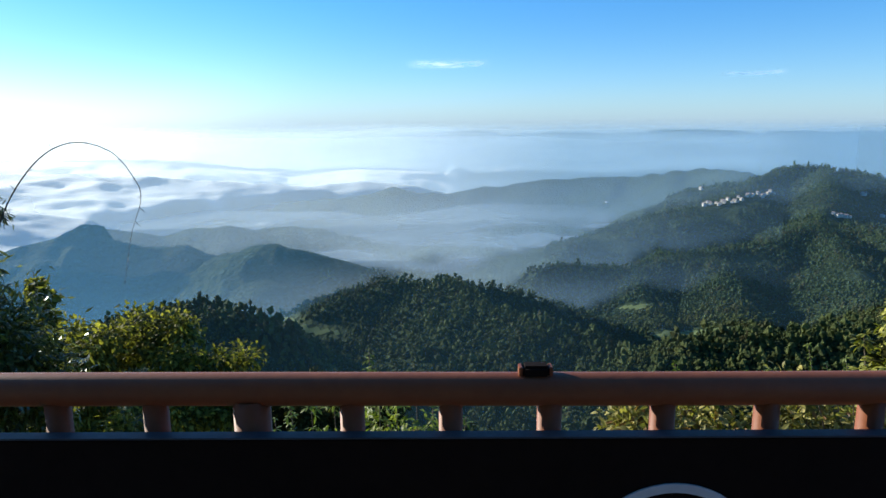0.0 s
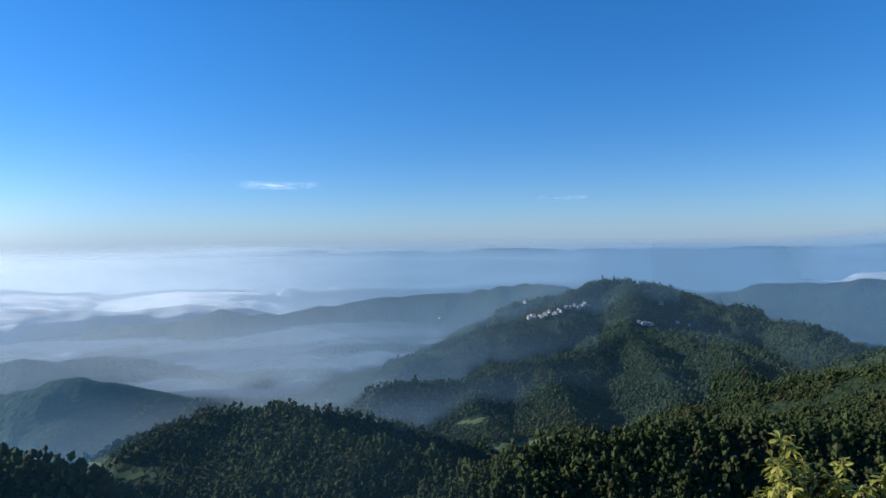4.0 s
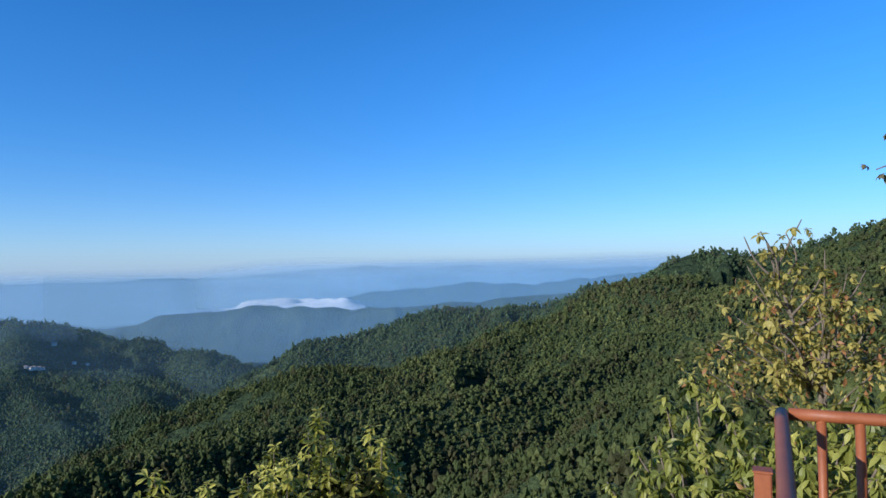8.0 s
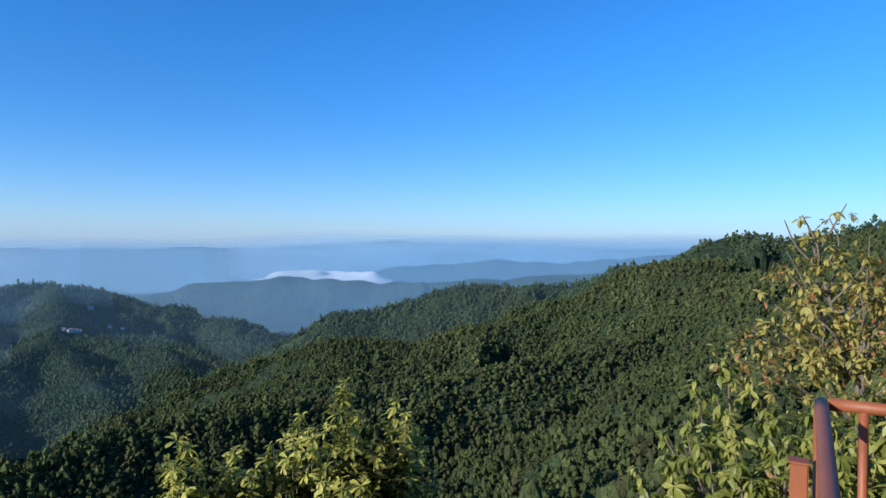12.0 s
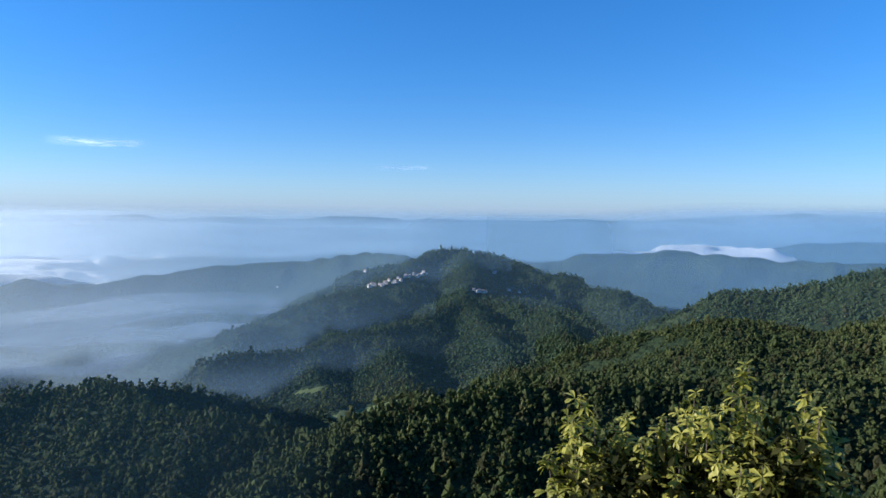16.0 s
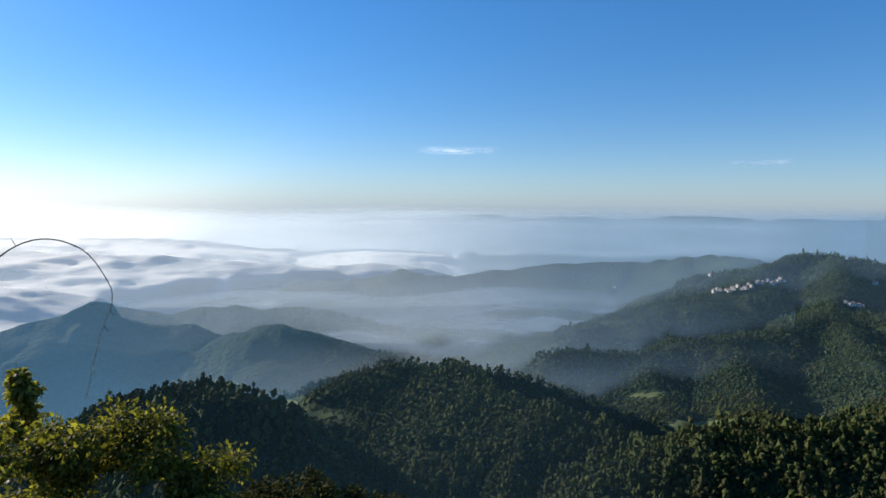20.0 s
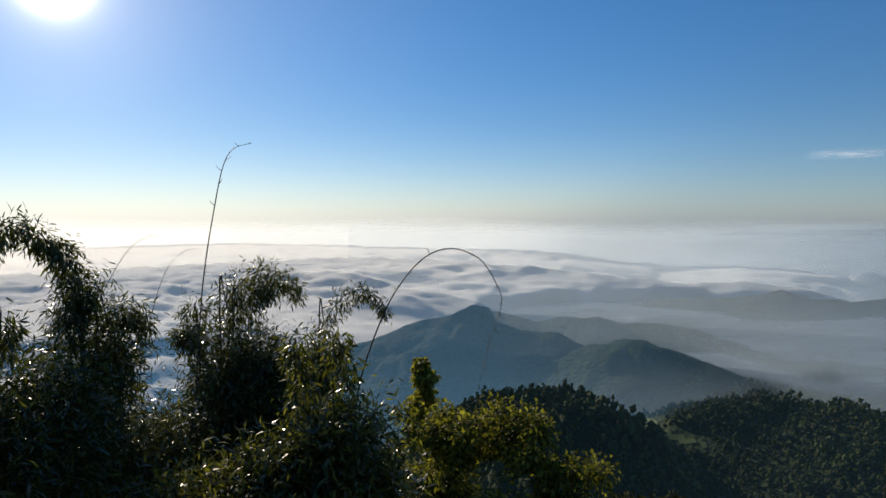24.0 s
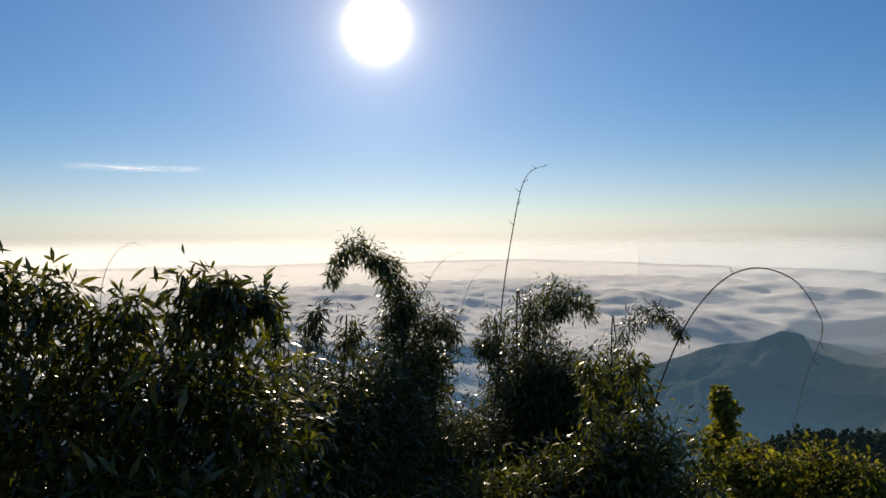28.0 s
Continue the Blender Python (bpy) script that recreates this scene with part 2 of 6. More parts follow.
def mist_material(name, stops):
    """Thin sheets standing in for mist, in three banks: the two towards the sun let its light through, the third throws
    it back. The tint by azimuth holds the glow towards the sun. How much is caught is set by the mesh's thickness.
    """
    m, n, l, out = nodes_of(name)
    sep = n.new("ShaderNodeSeparateXYZ")
    l.new(n.new("ShaderNodeNewGeometry").outputs["Position"], sep.inputs[0])
    thick = n.new("ShaderNodeAttribute")
    thick.attribute_name = "thickness"
    tr, di, tl, pick, mx = (n.new("ShaderNode" + k) for k in ("BsdfTransparent", "BsdfDiffuse", "BsdfTranslucent", "MixShader", "MixShader"))
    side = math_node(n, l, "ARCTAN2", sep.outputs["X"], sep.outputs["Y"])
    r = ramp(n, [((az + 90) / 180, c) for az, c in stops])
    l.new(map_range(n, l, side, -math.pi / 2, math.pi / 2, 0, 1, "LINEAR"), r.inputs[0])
    # a gain in the colour evens out how sunlight strikes each bank
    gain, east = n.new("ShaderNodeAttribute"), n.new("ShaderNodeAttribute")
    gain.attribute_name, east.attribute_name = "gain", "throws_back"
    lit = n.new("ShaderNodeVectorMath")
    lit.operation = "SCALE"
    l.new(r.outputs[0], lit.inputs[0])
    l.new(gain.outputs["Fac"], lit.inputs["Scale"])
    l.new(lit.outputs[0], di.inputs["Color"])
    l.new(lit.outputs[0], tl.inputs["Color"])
    l.new(east.outputs["Fac"], pick.inputs[0])
    l.new(tl.outputs[0], pick.inputs[1])
    l.new(di.outputs[0], pick.inputs[2])
    l.new(thick.outputs["Fac"], mx.inputs[0])
    l.new(tr.outputs[0], mx.inputs[1])
    l.new(pick.outputs[0], mx.inputs[2])
    l.new(mx.outputs[0], out.inputs[0])
    return m


# colour gain of each bank, in place of sunlight it doesn't catch
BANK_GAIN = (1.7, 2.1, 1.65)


def thin_version(m):
    """Lets light pass a surface where the mesh's thickness is small."""
    n, l = m.node_tree.nodes, m.node_tree.links
    out = next(k for k in n if k.type == "OUTPUT_MATERIAL")
    surface = out.inputs[0].links[0].from_socket
    thick, tr, mx = n.new("ShaderNodeAttribute"), n.new("ShaderNodeBsdfTransparent"), n.new("ShaderNodeMixShader")
    thick.attribute_name = "thickness"
    l.new(thick.outputs["Fac"], mx.inputs[0])
    l.new(tr.outputs[0], mx.inputs[1])
    l.new(surface, mx.inputs[2])
    l.new(mx.outputs[0], out.inputs[0])
    return m


M_GROUND = ground_material()
M_FOREST = canopy("forest_crowns", (0.044, 0.063, 0.024), (0.1, 0.127, 0.045), (0.215, 0.228, 0.08), 0.7)
# bluer, flatter copy for far crowns: part of the haze is in the colour
M_FOREST_HAZED = canopy("haze_tinted_far_crowns", (0.036, 0.062, 0.032), (0.07, 0.108, 0.052), (0.13, 0.165, 0.075), 0.25)
M_MEADOW = solid("cleared_field", (0.09, 0.12, 0.045), (0.17, 0.2, 0.08), 0.05, 0.9, 0, 0.6, 0.3, ((0.14, 0.12, 0.07), 0.62), 0.7, 0.1)
M_RAIL = solid("red_oxide_paint", (0.21, 0.058, 0.019), (0.33, 0.1, 0.033), 6, 0.55, 0, 0.3, 0.001, ((0.12, 0.05, 0.03), 0.66))
M_SIGN = solid("dark_sign_board", (0.012, 0.007, 0.005), (0.022, 0.013, 0.01), 4, 0.9, sheen=0.12)
M_WHITE = solid("white_sign_paint", (0.6, 0.62, 0.65), (0.75, 0.77, 0.8), 8, 0.5)
M_HIGHLIGHT = solid("highlight_grey", (0.05, 0.055, 0.065), (0.1, 0.11, 0.13), 9, 0.55, 0.4, 0.2, 0.001)
M_CONCRETE = solid("concrete", (0.12, 0.115, 0.105), (0.2, 0.19, 0.18), 1.5, 0.9, 0, 0.5, 0.01)
# dark, so that the added wall and roof bounce little light
M_LIGHT_BLOCK = solid("dark_light_block", (0.03, 0.022, 0.016), (0.06, 0.043, 0.03), 3, 0.7, 0, 0.4, 0.004)
M_BARK = solid("bark", (0.1, 0.075, 0.05), (0.24, 0.19, 0.14), 14, 0.9, 0, 0.8, 0.01)
M_CULM = solid("dry_culm", (0.035, 0.025, 0.015), (0.1, 0.07, 0.038), 20, 0.6, 0, 0.4, 0.003)
M_SHRUB = leafy("yellow_green_leaves", (0.07, 0.08, 0.016), (0.28, 0.27, 0.046), (0.64, 0.57, 0.13), 0.45, 0.2, 0.28)
M_BROAD = leafy("broad_green_leaves", (0.045, 0.06, 0.013), (0.17, 0.185, 0.035), (0.46, 0.42, 0.1), 0.45, 0.22, 0.3, dry=((0.3, 0.16, 0.06), 0.93))
M_AUTUMN = leafy("turning_leaves", (0.1, 0.1, 0.028), (0.29, 0.245, 0.065), (0.56, 0.46, 0.13), 0.5, 0.26, 0.3, dry=((0.32, 0.15, 0.06), 0.72))
M_BRANCH = leafy("greyish_leaves", (0.09, 0.085, 0.045), (0.19, 0.16, 0.08), (0.3, 0.25, 0.13), 0.5, 0.25, dry=((0.2, 0.08, 0.06), 0.8))
M_BAMBOO = leafy("bamboo_leaves", (0.022, 0.028, 0.008), (0.08, 0.086, 0.02), (0.22, 0.2, 0.05), 0.55, 0.24, 0.1, glint=0.55, dry=((0.2, 0.17, 0.07), 0.93))
M_WILD = leafy("pale_broad_leaves", (0.05, 0.07, 0.014), (0.17, 0.205, 0.036), (0.38, 0.4, 0.1), 0.5, 0.3, 0.3, dry=((0.2, 0.14, 0.06), 0.93))
M_DRY = leafy("dry_bush_leaves", (0.08, 0.08, 0.022), (0.25, 0.22, 0.06), (0.58, 0.48, 0.17), 0.5, 0.24, 0.3, dry=((0.24, 0.13, 0.05), 0.89))
M_HEDGE = leafy("sunlit_bush_leaves", (0.06, 0.06, 0.016), (0.23, 0.2, 0.045), (0.58, 0.48, 0.12), 0.6, 0.42, 0.12)
M_THICKET = leafy("thicket_leaves", (0.022, 0.026, 0.008), (0.065, 0.068, 0.018), (0.22, 0.2, 0.06), 0.55, 0.4, 0.15, glint=0.65)
M_GLINT = leafy("glint_leaves", (0.05, 0.07, 0.015), (0.11, 0.14, 0.03), (0.2, 0.22, 0.06), 0.3, 0.3, 1.0)
M_DARK_SHADE = leafy("dark_tree_and_inner_shade_leaves", (0.016, 0.02, 0.006), (0.034, 0.036, 0.011), (0.08, 0.074, 0.022), 0.75, 0.15, 0.06)
M_HOUSE = solid("whitewashed_wall", (0.6, 0.54, 0.46), (0.8, 0.74, 0.66), 0.5, 0.8)
M_ROOF = solid("weathered_metal_roof", (0.2, 0.13, 0.1), (0.45, 0.38, 0.33), 0.4, 0.5)


def cloud_material():
    """Fog tops: the shading normals lean towards the sun, which brightens even the sides turned away."""
    m, n, l, out = nodes_of("cloud_top")
    pos = n.new("ShaderNodeNewGeometry").outputs["Position"]
    di = n.new("ShaderNodeBsdfDiffuse")
    f = noise_tex(n, l, 0.03, 7, 0.65, pos)
    r = ramp(n, [(0.3, (0.84, 0.83, 0.82)), (0.7, (0.98, 0.965, 0.94))])
    l.new(f.outputs[0], r.inputs[0])
    l.new(r.outputs[0], di.inputs["Color"])
    soft = n.new("ShaderNodeVectorMath")
    soft.operation = "ADD"
    l.new(bump(n, l, f.outputs[0], 1.0, 22.0), soft.inputs[0])
    soft.inputs[1].default_value = sun_way * 1.4
    unit = n.new("ShaderNodeVectorMath")
    unit.operation = "NORMALIZE"
    l.new(soft.outputs[0], unit.inputs[0])
    l.new(unit.outputs[0], di.inputs["Normal"])
    l.new(di.outputs[0], out.inputs[0])
    return m


def streak_material():
    m, n, l, out = nodes_of("thin_cloud")
    uv = n.new("ShaderNodeTexCoord").outputs["Generated"]
    sep = n.new("ShaderNodeSeparateXYZ")
    l.new(uv, sep.inputs[0])
    f = noise_tex(n, l, 4, 5, 0.65, uv)

    def hill(s):
        return math_node(n, l, "MULTIPLY", math_node(n, l, "MULTIPLY", s, math_node(n, l, "SUBTRACT", 1.0, s)), 4.0)
    a = math_node(n, l, "MULTIPLY", hill(sep.outputs["X"]), hill(sep.outputs["Z"]))
    # colour above 1 brightens the wisp, in place of sunlight scattered through it
    tone = (1.7, 1.7, 1.7, 1)
    a = math_node(n, l, "MULTIPLY", math_node(n, l, "POWER", a, 1.6), map_range(n, l, f.outputs[0], 0.3, 0.75, 0.05, 0.75), True)
    tr, di, tl, half, mx = (n.new(k) for k in ("ShaderNodeBsdfTransparent", "ShaderNodeBsdfDiffuse", "ShaderNodeBsdfTranslucent", "ShaderNodeMixShader", "ShaderNodeMixShader"))
    di.inputs["Color"].default_value = tl.inputs["Color"].default_value = tone
    l.new(di.outputs[0], half.inputs[1])
    l.new(tl.outputs[0], half.inputs[2])
    l.new(a, mx.inputs[0])
    l.new(tr.outputs[0], mx.inputs[1])
    l.new(half.outputs[0], mx.inputs[2])
    l.new(mx.outputs[0], out.inputs[0])
    return m


M_CLOUD, M_STREAK = cloud_material(), streak_material()
# near sheets are coloured dark to the west, standing in for shaded mist
M_MIST_NEAR = mist_material("shade_tinted_valley_mist", [(-70, (0.028, 0.075, 0.135)), (-25, (0.055, 0.13, 0.21)), (10, (0.055, 0.115, 0.17)), (33.4, (0.055, 0.11, 0.16)), (60, (0.08, 0.135, 0.18))])
# farther sheets are paler to the west: the sun's glow is in the colour
M_MIST = mist_material("glow_tinted_mist", [(-70, (0.62, 0.61, 0.585)), (-25, (0.36, 0.395, 0.41)), (12, (0.115, 0.175, 0.24)), (35, (0.095, 0.165, 0.25)), (60, (0.09, 0.18, 0.3))])
M_MIST_FAR = mist_material("glow_tinted_far_mist", [(-70, (0.42, 0.45, 0.46)), (-25, (0.4, 0.435, 0.445)), (12, (0.16, 0.225, 0.285)), (35, (0.135, 0.2, 0.27)), (65, (0.12, 0.2, 0.295))])
M_FOG = solid("valley_fog", (0.3, 0.37, 0.43), (0.4, 0.47, 0.53), 0.01, 1.0, 0, 0.0, 0.0, sheen=0.0)
M_FOG_THIN = thin_version(M_FOG)


# ---- mesh helpers ----
def stand(ob):
    """Where an object stands in the world."""
    return stand(ob.parent) @ ob.matrix_parent_inverse @ ob.matrix_basis if ob.parent else ob.matrix_basis.copy()


def part(name, data, material, parent=None, label=""):
    """Links a bmesh or a mesh as one object, under a thing or a part."""
    if isinstance(data, bmesh.types.BMesh):
        me = bpy.data.meshes.new(name)
        data.to_mesh(me)
        data.free()
    else:
        me = data
    if material is not None and not me.materials:
        me.materials.append(material)
    ob = new(name, me)
    if parent is not None:
        ob.parent = parent
        ob.matrix_parent_inverse = stand(parent).inverted()
    if label:
        ob["label"] = label
    return ob


def np_mesh(name, verts, faces, smooth=True):
    """A mesh from an array of places and an array of faces with equally many corners."""
    me = bpy.data.meshes.new(name)
    verts, faces = np.asarray(verts, np.float32), np.asarray(faces, np.int32)
    count, k = faces.shape
    me.vertices.add(len(verts))
    me.vertices.foreach_set("co", verts.ravel())
    me.loops.add(count * k)
    me.loops.foreach_set("vertex_index", faces.ravel())
    me.polygons.add(count)
    me.polygons.foreach_set("loop_start", np.arange(0, count * k, k, dtype=np.int32))
    me.polygons.foreach_set("loop_total", np.full(count, k, np.int32))
    me.polygons.foreach_set("use_smooth", np.full(count, smooth))
    me.update(calc_edges=True)
    return me


def scatter(name, template, turns, places, smooth=True):
    """One mesh of many copies of a template (places, faces)."""
    tv, tf = template
    v = np.einsum("nij,kj->nki", turns, tv) + places[:, None]
    f = tf[None] + (np.arange(len(places)) * len(tv))[:, None, None]
    return np_mesh(name, v.reshape(-1, 3), f.reshape(-1, tf.shape[1]), smooth)


def tube(bm, path, radii, sides=8, cap=True):
    """A tube along a line of places."""
    path = [Vector(p) for p in path]
    rings, side = [], None
    for k, p in enumerate(path):
        way = (path[min(k + 1, len(path) - 1)] - path[max(k - 1, 0)]).normalized()
        if side is None:
            side = way.orthogonal().normalized()
        side = (side - way * side.dot(way)).normalized()
        up = way.cross(side)
        r = radii[k] if isinstance(radii, (list, tuple)) else radii
        rings.append([bm.verts.new(p + r * (math.cos(a) * side + math.sin(a) * up)) for a in np.arange(sides) * 2 * math.pi / sides])
    for a, b in zip(rings, rings[1:]):
        for k in range(sides):
            bm.faces.new((a[k], a[(k + 1) % sides], b[(k + 1) % sides], b[k])).smooth = True
    if cap:
        bm.faces.new(list(reversed(rings[0])))
        bm.faces.new(rings[-1])
    return bm


def box(bm, lo, hi, bevel=0.0):
    m = bmesh.ops.create_cube(bm, size=1, matrix=Matrix.LocRotScale((Vector(lo) + Vector(hi)) / 2, None, Vector(hi) - Vector(lo)))
    if bevel:
        edges = {e for v in m["verts"] for e in v.link_edges}
        bmesh.ops.bevel(bm, geom=list(edges), offset=bevel, segments=2, affect="EDGES")
    return bm


def curve(points, steps):
    """A smooth line through points (Catmull-Rom)."""
    p = [Vector(q) for q in points]
    p = [2 * p[0] - p[1], *p, 2 * p[-1] - p[-2]]
    out = []
    for a, b, c, d in zip(p, p[1:], p[2:], p[3:]):
        for k in range(steps):
            t = k / steps
            out.append(0.5 * (2 * b + (c - a) * t + (2 * a - 5 * b + 4 * c - d) * t * t + (3 * b - a - 3 * c + d) * t**3))
    return out + [p[-2]]


def empty(name, place=(0, 0, 0), **tags):
    ob = new(name)
    ob.location = place
    return tagged(ob, **tags)


# ---- the land ----
def lattice(ix, iy, seed):
    h = np.sin(ix * 127.1 + iy * 311.7 + seed * 74.7) * 43758.5453
    return h - np.floor(h)


def value_noise(x, y, seed=0):
    ix, iy = np.floor(x), np.floor(y)
    fx, fy = x - ix, y - iy
    fx, fy = fx * fx * (3 - 2 * fx), fy * fy * (3 - 2 * fy)
    a, b = lattice(ix, iy, seed), lattice(ix + 1, iy, seed)
    c, d = lattice(ix, iy + 1, seed), lattice(ix + 1, iy + 1, seed)
    return (a * (1 - fx) + b * fx) * (1 - fy) + (c * (1 - fx) + d * fx) * fy


def fbm(x, y, octaves, seed=0):
    total, amp, out = 0.0, 1.0, np.zeros_like(x)
    for k in range(octaves):
        out += amp * value_noise(x * 2**k + 17 * k, y * 2**k - 31 * k, seed + k)
        total, amp = total + amp, amp * 0.5
    return out / total


def ridged(x, y, octaves, seed=0):
    out, amp, total = np.zeros_like(x), 1.0, 0.0
    for k in range(octaves):
        out += amp * (1 - np.abs(2 * value_noise(x * 2**k + 9 * k, y * 2**k + 5 * k, seed + k) - 1))
        total, amp = total + amp, amp * 0.5
    return out / total


